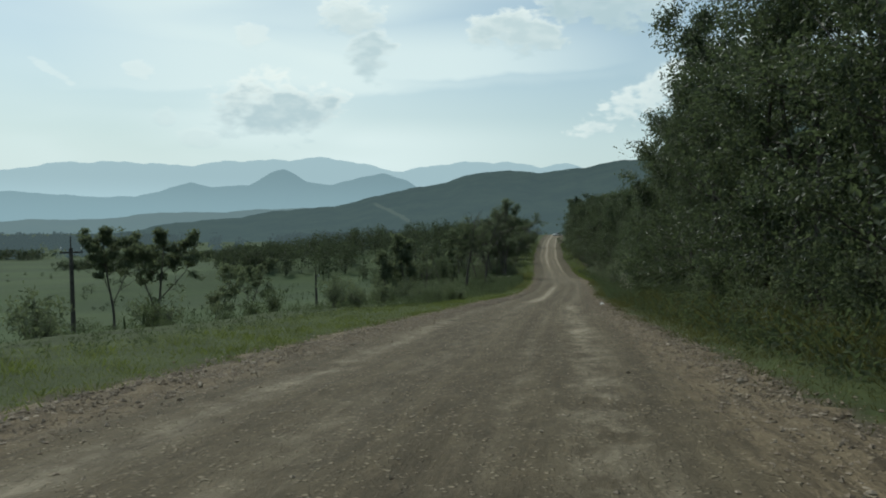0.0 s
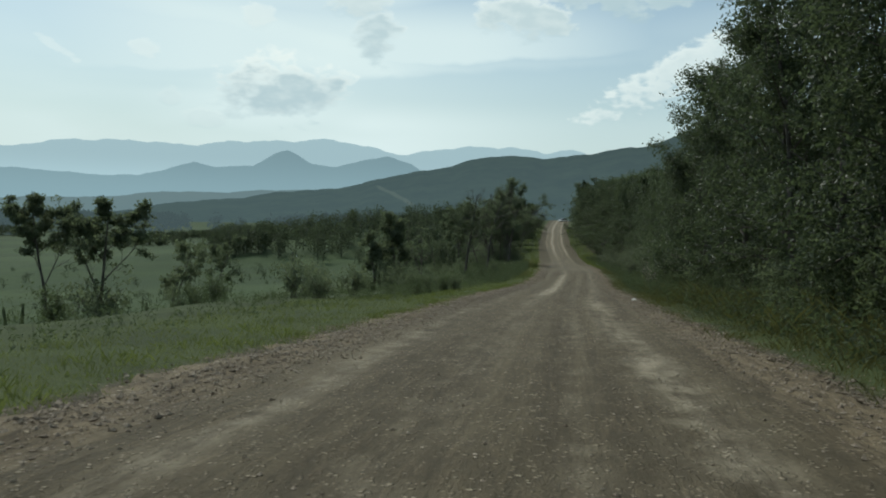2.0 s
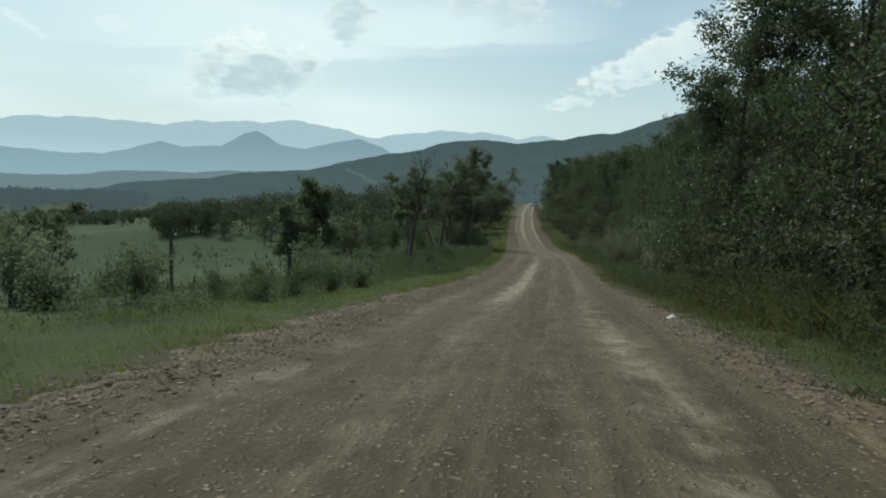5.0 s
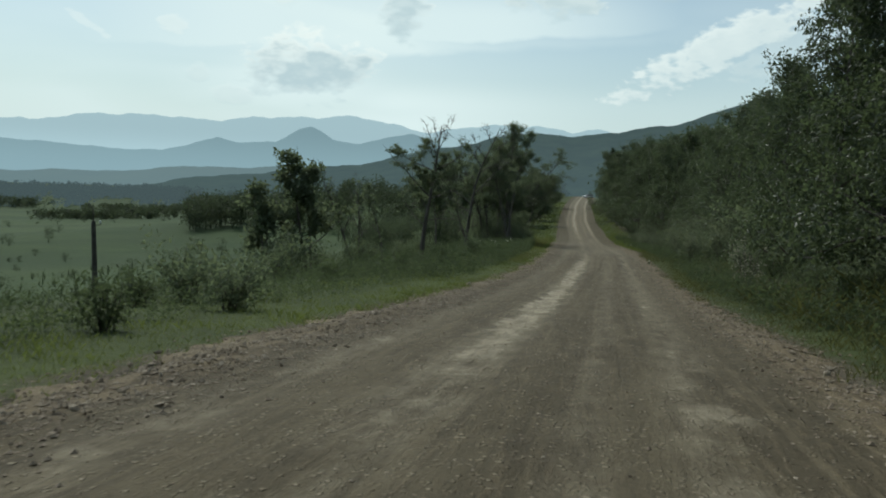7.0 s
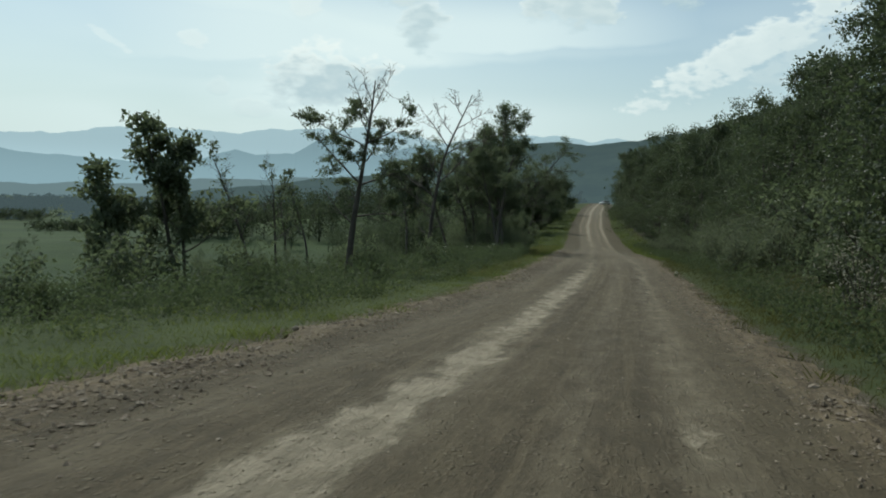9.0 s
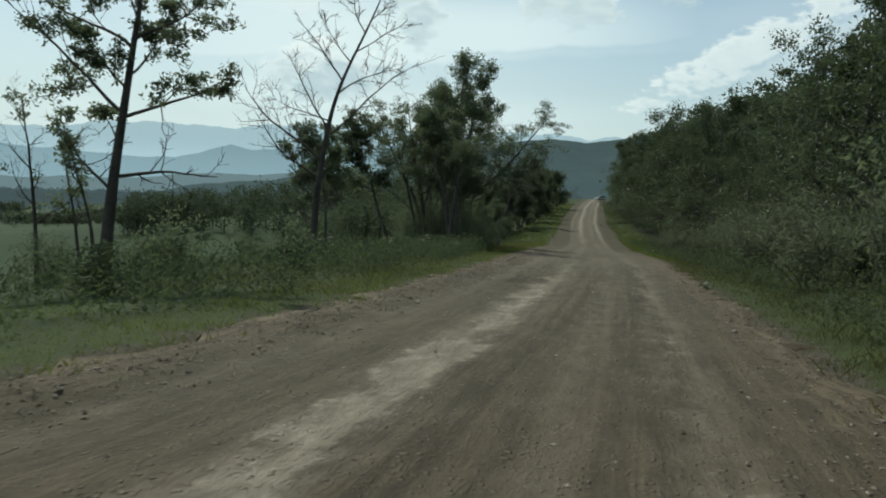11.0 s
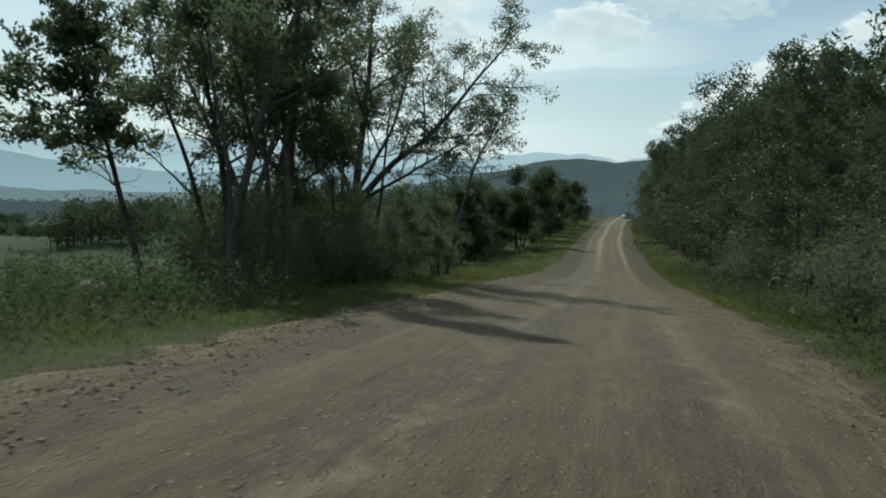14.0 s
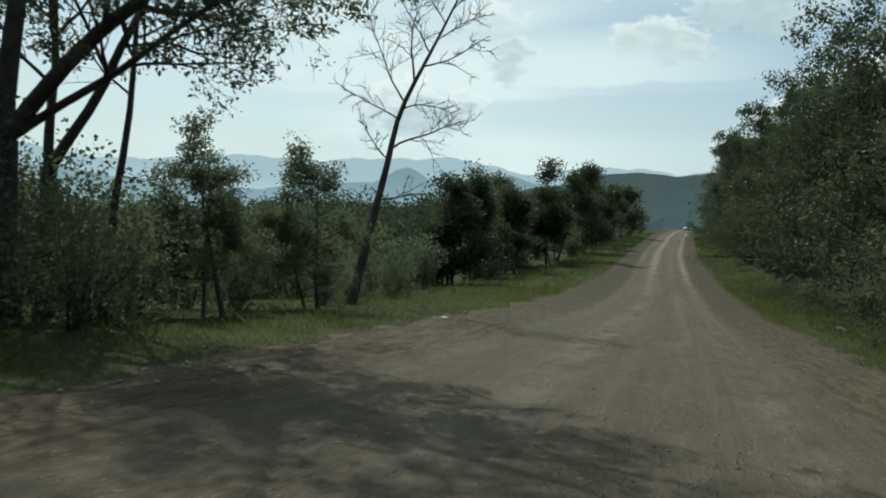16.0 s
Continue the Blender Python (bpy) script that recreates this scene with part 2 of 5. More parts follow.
def ground_build(tree, node, calc, mix, noise_tex, ramp):
    p = node("ShaderNodeNewGeometry").outputs["Position"]
    s = node("ShaderNodeSeparateXYZ", [p])
    edge_uv = node("ShaderNodeUVMap").outputs[0]
    away = node("ShaderNodeSeparateXYZ", [edge_uv]).outputs[0]      # metres off the road's edge; left negative
    big, mid, fine = noise_tex(p, 0.02, 5), noise_tex(p, 0.35, 5), noise_tex(p, 6.0, 5, 0.7)
    turf = mix(ramp(calc("ADD", calc("MULTIPLY", mid, 0.7), calc("MULTIPLY", fine, 0.4)), 0.35, 0.75), (0.024, 0.034, 0.012, 1), (0.058, 0.078, 0.024, 1))
    verge = mix(ramp(calc("ADD", calc("MULTIPLY", mid, 0.6), calc("MULTIPLY", fine, 0.5)), 0.35, 0.75), (0.034, 0.046, 0.015, 1), (0.072, 0.090, 0.028, 1))
    turf = mix(ramp(calc("ADD", calc("ABSOLUTE", away), calc("MULTIPLY", mid, 2.0)), 3.6, 2.0, 0.0, calc("ADD", 0.35, calc("MULTIPLY", ramp(away, 0.2, -0.2), 0.65))), turf, verge)
    swath = noise_tex(node("ShaderNodeMapping", {"Vector": p, "Scale": (0.006, 0.022, 0.0), "Rotation": (0, 0, 0.2)}).outputs[0], 1.0, 6, 0.6, 0.6)
    tufty = noise_tex(p, 24.0, 4, 0.75)
    turf = mix(calc("MULTIPLY", ramp(tufty, 0.42, 0.62), 0.55), turf, (0.022, 0.028, 0.010, 1))
    clump = noise_tex(p, 0.09, 5, 0.65)
    meadow = mix(ramp(calc("ADD", calc("MULTIPLY", swath, 0.7), calc("MULTIPLY", clump, 0.3)), 0.40, 0.62), (0.023, 0.042, 0.015, 1), (0.049, 0.075, 0.025, 1))
    meadow = mix(calc("MULTIPLY", ramp(clump, 0.54, 0.68), 0.6), meadow, (0.018, 0.030, 0.013, 1))
    meadow = mix(calc("MULTIPLY", ramp(big, 0.4, 0.65), 0.4), meadow, (0.036, 0.052, 0.020, 1))
    meadow = mix(calc("MULTIPLY", ramp(fine, 0.4, 0.7), 0.35), meadow, (0.03, 0.05, 0.018, 1))
    c = mix(ramp(away, -45.0, -22.0), meadow, turf)
    litter = mix(ramp(fine, 0.3, 0.7), (0.030, 0.026, 0.014, 1), (0.06, 0.06, 0.025, 1))
    c = mix(ramp(calc("ADD", away, calc("MULTIPLY", mid, 3.0)), 3.6, 6.6), c, litter)
    soil = mix(ramp(fine, 0.3, 0.7), (0.042, 0.035, 0.024, 1), (0.100, 0.084, 0.060, 1))
    rim = calc("ADD", calc("ABSOLUTE", away), calc("MULTIPLY", calc("SUBTRACT", noise_tex(p, 1.6, 4), 0.5), 1.6))
    c = mix(ramp(rim, 0.75, 0.2), c, soil)
    return principled(node, c, 0.95, bump(node, calc("ADD", fine, mid), 0.8, 0.08), 0.15)


def far_build(dark, light, haze_tint, share, scale, scar=None):
    """Wooded slopes with haze painted in, as a pale blue glow over their colour."""
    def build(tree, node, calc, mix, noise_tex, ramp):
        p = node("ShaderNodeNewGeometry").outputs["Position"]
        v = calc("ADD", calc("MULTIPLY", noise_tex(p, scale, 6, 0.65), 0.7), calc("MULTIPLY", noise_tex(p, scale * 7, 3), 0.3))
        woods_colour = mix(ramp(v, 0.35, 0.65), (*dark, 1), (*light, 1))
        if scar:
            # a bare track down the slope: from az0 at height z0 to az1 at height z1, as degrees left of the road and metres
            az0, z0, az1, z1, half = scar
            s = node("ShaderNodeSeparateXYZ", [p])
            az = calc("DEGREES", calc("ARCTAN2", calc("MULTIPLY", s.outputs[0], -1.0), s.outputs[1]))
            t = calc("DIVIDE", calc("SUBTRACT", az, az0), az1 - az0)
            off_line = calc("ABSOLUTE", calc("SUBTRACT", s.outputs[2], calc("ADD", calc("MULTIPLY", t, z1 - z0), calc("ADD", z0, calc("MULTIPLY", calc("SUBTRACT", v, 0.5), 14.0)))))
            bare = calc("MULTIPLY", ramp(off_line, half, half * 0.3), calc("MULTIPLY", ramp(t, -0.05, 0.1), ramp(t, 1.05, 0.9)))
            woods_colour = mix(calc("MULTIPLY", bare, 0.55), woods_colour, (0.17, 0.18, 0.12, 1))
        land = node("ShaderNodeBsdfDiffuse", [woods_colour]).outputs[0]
        # painted mist: the glow is stronger towards the foot
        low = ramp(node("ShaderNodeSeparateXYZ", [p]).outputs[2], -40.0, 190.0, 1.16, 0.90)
        glow = node("ShaderNodeEmission", [(*haze_tint, 1), low]).outputs[0]
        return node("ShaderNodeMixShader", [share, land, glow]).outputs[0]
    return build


M_ROAD = material("gravel_road", road_build)
M_GROUND = material("meadow_ground", ground_build)


def stone_build(tree, node, calc, mix, noise_tex, ramp):
    g = node("ShaderNodeNewGeometry")
    v = calc("ADD", calc("MULTIPLY", g.outputs["Random Per Island"], 0.7), calc("MULTIPLY", node("ShaderNodeObjectInfo").outputs["Random"], 0.3))
    fine = noise_tex(g.outputs["Position"], 30.0, 4)
    c = mix(calc("MULTIPLY", v, v), (0.165, 0.130, 0.094, 1), (0.42, 0.365, 0.285, 1))
    return principled(node, mix(calc("MULTIPLY", fine, 0.5), c, (0.20, 0.155, 0.11, 1)), 0.85, bump(node, fine, 0.5, 0.01), 0.25)


M_STONE = material("road_stone", stone_build)
M_BARK = material("bark", plain((0.045, 0.040, 0.034), (0.105, 0.094, 0.080), 2.5, 0.9, 0.8, 0.03))
M_PALE_BARK = material("pale_bark", plain((0.06, 0.053, 0.045), (0.17, 0.155, 0.135), 2.5, 0.9, 0.8, 0.03))
M_LEAF = material("leaf", leaf_build((0.060, 0.078, 0.052), (0.125, 0.150, 0.095), (0.22, 0.27, 0.12), 0.75, 0.28))
# leaf colour lightened: a pale veil over the shaded thicket, put into its leaves
M_THICK = material("lightened_thicket_leaf", leaf_build((0.072, 0.090, 0.062), (0.140, 0.160, 0.110), (0.22, 0.27, 0.12), 0.75, 0.28))
# leaf colour darkened: the wood's shade is put into its leaves
M_DARKENED_LEAF = material("darkened_leaf", leaf_build((0.024, 0.035, 0.021), (0.066, 0.086, 0.046), (0.13, 0.17, 0.07), 0.46, 0.25, 0.24))
M_WOOD = material("distant_leaf", leaf_build((0.024, 0.034, 0.021), (0.058, 0.074, 0.042), (0.10, 0.13, 0.06), 0.7, 0.2))
M_WILLOW = material("willow_leaf", leaf_build((0.070, 0.085, 0.056), (0.160, 0.176, 0.115), (0.19, 0.23, 0.11), 0.6, 0.3))
M_FIR = material("fir_needle", leaf_build((0.014, 0.024, 0.012), (0.035, 0.055, 0.026), (0.05, 0.08, 0.02), 0.6))
M_GRASS = material("grass_blade", leaf_build((0.058, 0.078, 0.022), (0.142, 0.166, 0.046), (0.19, 0.235, 0.06), 0.7))
M_DULL = material("dull_grass_blade", leaf_build((0.038, 0.043, 0.015), (0.094, 0.096, 0.032), (0.125, 0.13, 0.04), 0.75))
M_WEED = material("weed_leaf", leaf_build((0.036, 0.051, 0.025), (0.090, 0.112, 0.055), (0.13, 0.17, 0.07), 0.7))
M_HAY = material("rough_grass_blade", leaf_build((0.062, 0.062, 0.024), (0.165, 0.155, 0.066), (0.20, 0.20, 0.07), 0.8))
M_FLOWER = material("pale_flower", plain((0.35, 0.35, 0.26), (0.62, 0.6, 0.48), 8.0, 0.8, 0.2))
M_POLE = material("weathered_pole", plain((0.030, 0.028, 0.024), (0.085, 0.080, 0.070), 3.0, 0.9, 0.7, 0.02))
M_CERAMIC = material("white_insulator", plain((0.55, 0.57, 0.56), (0.75, 0.76, 0.74), 6.0, 0.25, 0.05, 0.01, 0.5))
# distance haze is painted into these as glow, most in the far range
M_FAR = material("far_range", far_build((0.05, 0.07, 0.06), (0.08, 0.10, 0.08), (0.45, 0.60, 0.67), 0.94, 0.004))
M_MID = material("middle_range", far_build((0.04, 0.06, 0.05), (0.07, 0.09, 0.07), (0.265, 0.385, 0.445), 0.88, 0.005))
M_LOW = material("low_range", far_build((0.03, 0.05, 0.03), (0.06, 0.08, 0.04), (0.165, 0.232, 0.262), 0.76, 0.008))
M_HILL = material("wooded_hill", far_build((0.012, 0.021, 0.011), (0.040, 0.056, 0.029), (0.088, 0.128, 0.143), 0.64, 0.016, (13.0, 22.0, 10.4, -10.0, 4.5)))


# ---------- building tools ----------
def mesh_of(name, verts, faces, mat):
    me = bpy.data.meshes.new(name)
    me.from_pydata(verts if isinstance(verts, list) else verts.tolist(), [], faces if isinstance(faces, list) else faces.tolist())
    me.materials.append(mat)
    me.update()
    return me


def smooth(me):
    me.polygons.foreach_set("use_smooth", np.ones(len(me.polygons), dtype=bool))
    return me


def child(name, me, parent, label=""):
    ob = new(name, me)
    ob.parent = parent
    return tagged(ob, label)


def table(points):
    xs, ys = np.array(points, float).T
    return lambda v: np.interp(v, xs, ys)


def smoothed(points, reach=12.0):
    """A table whose corners are rounded off."""
    raw = table(points)
    ys = np.arange(points[0][0], points[-1][0] + 1, 2.0)
    zs = np.mean([raw(ys + d) for d in np.linspace(-reach, reach, 9)], axis=0)
    return lambda v: np.interp(v, ys, zs)


# ---------- the lie of the land ----------
road_z = smoothed(((-300, 18), (-15, 1.11), (0, 0), (15, -1.11), (30, -2.21), (45, -3.37), (60, -4.54), (75, -5.72), (90, -6.70), (105, -7.36), (120, -7.98),
                   (135, -8.74), (150, -9.57), (178, -11.1), (205, -11.6), (235, -11.3), (294, -9.8), (350, -8.4), (394, -7.7), (420, -7.9), (460, -9.2), (600, -14), (5000, -60)), 6.0)
edge_l = smoothed(((-300, -6.4), (12, -6.3), (30, -5.9), (55, -5.65), (75, -5.1), (95, -4.5), (112, -4.3), (124, -4.5), (132, -5.1), (150, -5.5), (160, -6.0), (190, -6.6), (250, -8.8), (320, -9.8), (394, -9.0), (460, -5.5), (600, 20), (5000, 20)), 6.0)
edge_r = smoothed(((-300, 2.7), (12, 2.9), (30, 2.5), (45, 2.4), (60, 2.7), (80, 2.8), (95, 3.1), (125, 3.4), (140, 3.7), (160, 3.6), (190, 2.4), (250, -0.6), (320, -2.0), (394, -1.4), (460, 2.5), (600, 28), (5000, 28)), 6.0)
drop_l = table(((0, 0), (1.5, 0.02), (4, -0.1), (8, -0.4), (12, -0.9), (20, -2.5), (35, -4.6), (60, -8), (100, -13), (200, -20)))
plain_l = table(((0, -10), (60, -14.5), (100, -18.5), (150, -23.5), (300, -32), (600, -38), (1300, -43), (5000, -58)))
rise_r = table(((0, 0), (1, 0.03), (3, 0.15), (6, 0.8), (10, 1.9), (20, 4.6), (40, 9), (80, 17), (150, 27), (300, 42), (600, 48), (5000, 30)))


def step(a, b, v):
    t = np.clip((np.asarray(v, float) - a) / (b - a), 0, 1)
    return t * t * (3 - 2 * t)


def lean(y):
    """Cross fall of the road: how much it rises per metre to the right."""
    return np.clip(0.0292 - 0.000328 * np.asarray(y, float), -0.03, 0.03)


def wobble(x, y):
    return 0.10 * np.sin(0.31 * x + 1.3) * np.sin(0.27 * y + 0.4) + 0.25 * np.sin(0.071 * x + 0.6) * np.sin(0.063 * y + 2.1)


def land(x, y):
    """Height of the ground at x, y, with the roadbed in it."""
    x, y = np.asarray(x, float), np.asarray(y, float)
    l, r, z = edge_l(y), edge_r(y), road_z(y)
    a, b = np.maximum(l - x, 0), np.maximum(x - r, 0)
    near = z + lean(y) * (np.clip(x, l, r) - 0.3)
    plain_z = plain_l(a) - 0.004 * np.clip(y - 300, 0, 3000)
    w = step(30, 170, a)
    along, across = (x + 75) * 0.68 + (y - 300) * 0.73, (x + 75) * 0.73 - (y - 300) * 0.68
    knoll = 5.5 * np.exp(-0.5 * ((along / 60) ** 2 + (across / 28) ** 2)) * step(14, 45, a)
    left = (1 - w) * (near + drop_l(a)) + w * plain_z + knoll
    right = near + rise_r(b)
    out = np.where(a > 0, left, np.where(b > 0, right, near))
    return out + wobble(x, y) * step(2, 12, a + b)


def spread(name, columns, rows, place, mat, uv=None, flip=False):
    """A sheet over a grid; place(i, j arrays) gives its points."""
    C, R = np.meshgrid(np.arange(len(columns)), np.arange(len(rows)))
    pts = place(np.asarray(columns, float)[C], np.asarray(rows, float)[R])
    n = len(columns)
    idx = np.arange(len(columns) * len(rows)).reshape(len(rows), n)
    q = np.stack([idx[:-1, :-1], idx[:-1, 1:], idx[1:, 1:], idx[1:, :-1]], -1).reshape(-1, 4)
    me = mesh_of(name, pts.reshape(-1, 3), q[:, ::-1] if flip else q, mat)
    if uv is not None:
        layer = me.uv_layers.new(name="UVMap")
        per = uv(np.asarray(columns, float)[C], np.asarray(rows, float)[R]).reshape(-1, 2)
        loops = np.empty(len(me.loops), dtype=np.int32)
        me.loops.foreach_get("vertex_index", loops)
        layer.data.foreach_set("uv", per[loops].ravel().astype(np.float32))
    return smooth(me)


# columns of the ground: negative left of the road's left edge, positive right of its right edge, within (-0.3, 0.3) below the road
off = [0.35, 0.7, 1.1, 1.6, 2.2, 3, 4, 5.2, 6.5, 8, 10, 12.5, 15.5, 19, 23, 28, 34, 41, 50, 62, 78, 100, 130, 170, 230, 310, 420, 580, 800, 1150, 1700, 2500, 3600, 4700]
cols = [-v for v in reversed(off)] + [-0.05, 0.05] + off
rows_y = [-300, -220, -150, -100, -60, -40] + list(np.arange(-30, 200, 1.5)) + list(np.arange(200, 420, 5.0)) + [430, 450, 480, 520, 580, 650, 740, 850, 1000, 1200, 1450, 1750, 2150, 2700, 3400, 4300, 4800]


def ground_place(c, y):
    x = np.where(c < 0, edge_l(y) + c + 0.3, edge_r(y) + c - 0.3)
    z = land(x, y)
    z = z - np.where(np.abs(c) < 0.3, 0.22, 0.0)
    return np.stack([x, y, z], -1)


ground = tagged(new("ground", spread("ground", cols, rows_y, ground_place, M_GROUND, lambda c, y: np.stack([np.where(c < 0, np.minimum(c + 0.3, 0), np.maximum(c - 0.3, 0)), y], -1))),
                "rolling green meadow and wooded hillside beside a gravel road", "ground", kind="structure")

# the road: crowned, rutted, with a ragged loose rim
road_cols = np.linspace(0, 1, 41)
road_rows = list(np.arange(-30, 60, 0.35)) + list(np.arange(60, 200, 0.6)) + list(np.arange(200, 470, 2.0))


def lumps(x, y):
    return (0.012 * np.sin(3.1 * x + 0.9 * y) * np.sin(1.7 * y + 0.5 * x) + 0.010 * np.sin(5.3 * x - 2.2 * y + 1) + 0.012 * np.sin(0.9 * y + 2.0 * np.sin(0.5 * x))
            + 0.008 * np.sin(7.1 * y + 3 * np.sin(2.3 * x)))


def rut(u):
    """u: metres from the road's middle."""
    return -0.035 * (np.exp(-((u + 2.4) / 0.4) ** 2) + np.exp(-((u + 0.75) / 0.45) ** 2) + np.exp(-((u - 0.9) / 0.4) ** 2) + np.exp(-((u - 2.15) / 0.45) ** 2))


def road_place(f, y):
    l, r = edge_l(y) - 0.35, edge_r(y) + 0.35
    ragged = 0.22 * np.sin(1.9 * y + 2 * np.sin(0.7 * y)) + 0.12 * np.sin(5.7 * y)
    x = l + (r - l) * f + np.where(f < 0.03, ragged, np.where(f > 0.97, ragged, 0))
    u = x - (l + r) / 2
    berm = 0.085 * np.exp(-((x - l - 0.75) / 0.35) ** 2) + 0.06 * np.exp(-((r - x - 0.6) / 0.3) ** 2)
    berm = berm * (0.6 + 0.4 * np.sin(0.8 * y + 1.5 * np.sin(0.33 * y)))
    heap = np.sin(9.1 * x + 4 * np.sin(2.7 * y)) * np.sin(7.3 * y + 3 * np.sin(3.1 * x)) * 0.03
    berm = berm + heap * np.clip(berm / 0.05, 0, 1)
    z = land(x, y) + 0.02 + rut(u) + lumps(x, y) + berm - np.where((f < 0.02) | (f > 0.98), 0.13, 0)
    return np.stack([x, y, z], -1)


road = tagged(new("road", spread("road", road_cols, road_rows, road_place, M_ROAD, lambda f, y: np.stack([(f - 0.5) * (edge_r(y) - edge_l(y) + 0.7), y], -1))),
              "brown gravel road with pale dusty wheel tracks and stony rims", "road", kind="structure")


def ridge(name, dist, heights, deep, foot, mat, label, seed, rough):
    """A range of hills round the origin: heights is a table of (azimuth to the left, elevation) in degrees."""
    azs = np.radians(np.arange(heights[0][0], heights[-1][0] + 0.01, 0.15))
    crest = np.tan(np.radians(table(heights)(np.degrees(azs)))) * dist + 1.5
    crest += rough * sum(np.sin(azs * k * 57 + seed * k) / k for k in (0.9, 1.9, 4.1, 8.3, 15.7, 31.0))
    steps = np.linspace(-1, 1, 23)
    verts = []
    for s in steps:
        d = dist + s * deep
        fold = np.sin(azs * 110 + 2.2 * seed + s * 2) * 0.5 + np.sin(azs * 240 + seed + s * 3) * 0.3
        h = foot + (crest - foot) * (1 - abs(s) ** 1.25) * (1 + 0.10 * fold * abs(s) * (1 - abs(s)) * 4)
        d = d + deep * 0.05 * fold * (abs(s) > 0)
        verts.append(np.stack([-np.sin(azs) * d, np.cos(azs) * d, h], -1))
    v = np.stack(verts)
    n = len(azs)
    idx = np.arange(v.shape[0] * n).reshape(v.shape[0], n)
    q = np.stack([idx[:-1, 1:], idx[:-1, :-1], idx[1:, :-1], idx[1:, 1:]], -1).reshape(-1, 4)
    return tagged(new(name, smooth(mesh_of(name, v.reshape(-1, 3), q, mat))), label, "mountains", kind="structure")


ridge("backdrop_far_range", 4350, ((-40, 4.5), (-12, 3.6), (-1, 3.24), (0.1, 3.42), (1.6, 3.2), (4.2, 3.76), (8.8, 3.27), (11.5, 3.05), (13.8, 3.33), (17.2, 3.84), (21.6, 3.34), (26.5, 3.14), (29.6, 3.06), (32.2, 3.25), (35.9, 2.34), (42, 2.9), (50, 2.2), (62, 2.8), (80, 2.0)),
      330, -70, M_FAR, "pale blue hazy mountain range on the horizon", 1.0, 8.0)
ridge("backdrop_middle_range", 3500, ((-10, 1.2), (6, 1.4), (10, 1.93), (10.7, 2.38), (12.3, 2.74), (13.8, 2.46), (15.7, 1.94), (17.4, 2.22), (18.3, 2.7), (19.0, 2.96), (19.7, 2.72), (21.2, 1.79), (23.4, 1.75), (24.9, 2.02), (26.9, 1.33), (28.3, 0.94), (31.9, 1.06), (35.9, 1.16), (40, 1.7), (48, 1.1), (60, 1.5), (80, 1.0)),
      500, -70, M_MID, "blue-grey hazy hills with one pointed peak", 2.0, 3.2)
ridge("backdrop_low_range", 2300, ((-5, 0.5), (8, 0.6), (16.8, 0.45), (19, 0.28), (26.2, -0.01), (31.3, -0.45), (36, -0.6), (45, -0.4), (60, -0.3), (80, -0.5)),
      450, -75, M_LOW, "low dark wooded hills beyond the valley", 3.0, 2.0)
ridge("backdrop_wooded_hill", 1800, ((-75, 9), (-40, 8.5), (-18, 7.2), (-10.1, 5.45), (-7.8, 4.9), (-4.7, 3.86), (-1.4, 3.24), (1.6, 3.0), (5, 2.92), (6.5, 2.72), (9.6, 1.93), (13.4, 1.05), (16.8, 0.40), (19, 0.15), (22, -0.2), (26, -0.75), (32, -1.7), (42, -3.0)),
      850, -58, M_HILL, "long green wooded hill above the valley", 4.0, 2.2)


# ---------- plants: how they are built ----------
def unit(v):
    return v / np.maximum(np.linalg.norm(v, axis=-1, keepdims=True), 1e-9)


def tube(lines, sides_of):
    """Tapered round limbs; lines: (points, radii, level)."""
    verts, faces, base = [], [], 0
    for pts, rad, level in lines:
        k = sides_of[min(level, len(sides_of) - 1)]
        d = np.gradient(pts, axis=0)
        d = unit(d)
        ref = np.array([0.0, 1.0, 0.0]) if abs(d[0][1]) < 0.8 else np.array([1.0, 0.0, 0.0])
        a = unit(np.cross(d, ref))
        b = np.cross(d, a)
        ang = np.arange(k) * (2 * math.pi / k)
        ring = pts[:, None, :] + rad[:, None, None] * (np.cos(ang)[None, :, None] * a[:, None, :] + np.sin(ang)[None, :, None] * b[:, None, :])
        n = len(pts)
        verts.append(ring.reshape(-1, 3))
        idx = base + np.arange(n * k).reshape(n, k)
        nxt = np.roll(idx, -1, axis=1)
        faces.append(np.stack([idx[:-1], nxt[:-1], nxt[1:], idx[1:]], -1).reshape(-1, 4))
        base += n * k
    return np.concatenate(verts), np.concatenate(faces)


def limb(rng, start, way, length, r0, r1, n, wander, rise):
    """A crooked line of n steps, from start along way, that bends upward by rise."""
    pts, d = [np.array(start, float)], np.array(way, float)
    for _ in range(n):
        d = unit(d + rng.normal(0, wander, 3) + np.array([0, 0, rise]))
        pts.append(pts[-1] + d * length / n)
    return np.array(pts), np.linspace(r0, r1, n + 1)


def turned(rng, way, degrees_off, around=None):
    """A direction that leaves way by an angle."""
    side = rng.normal(0, 1, 3) if around is None else np.array([math.cos(around), math.sin(around), 0.15])
    side = unit(side - way * np.dot(side, way))
    a = radians(degrees_off)
    return unit(way * math.cos(a) + side * math.sin(a))


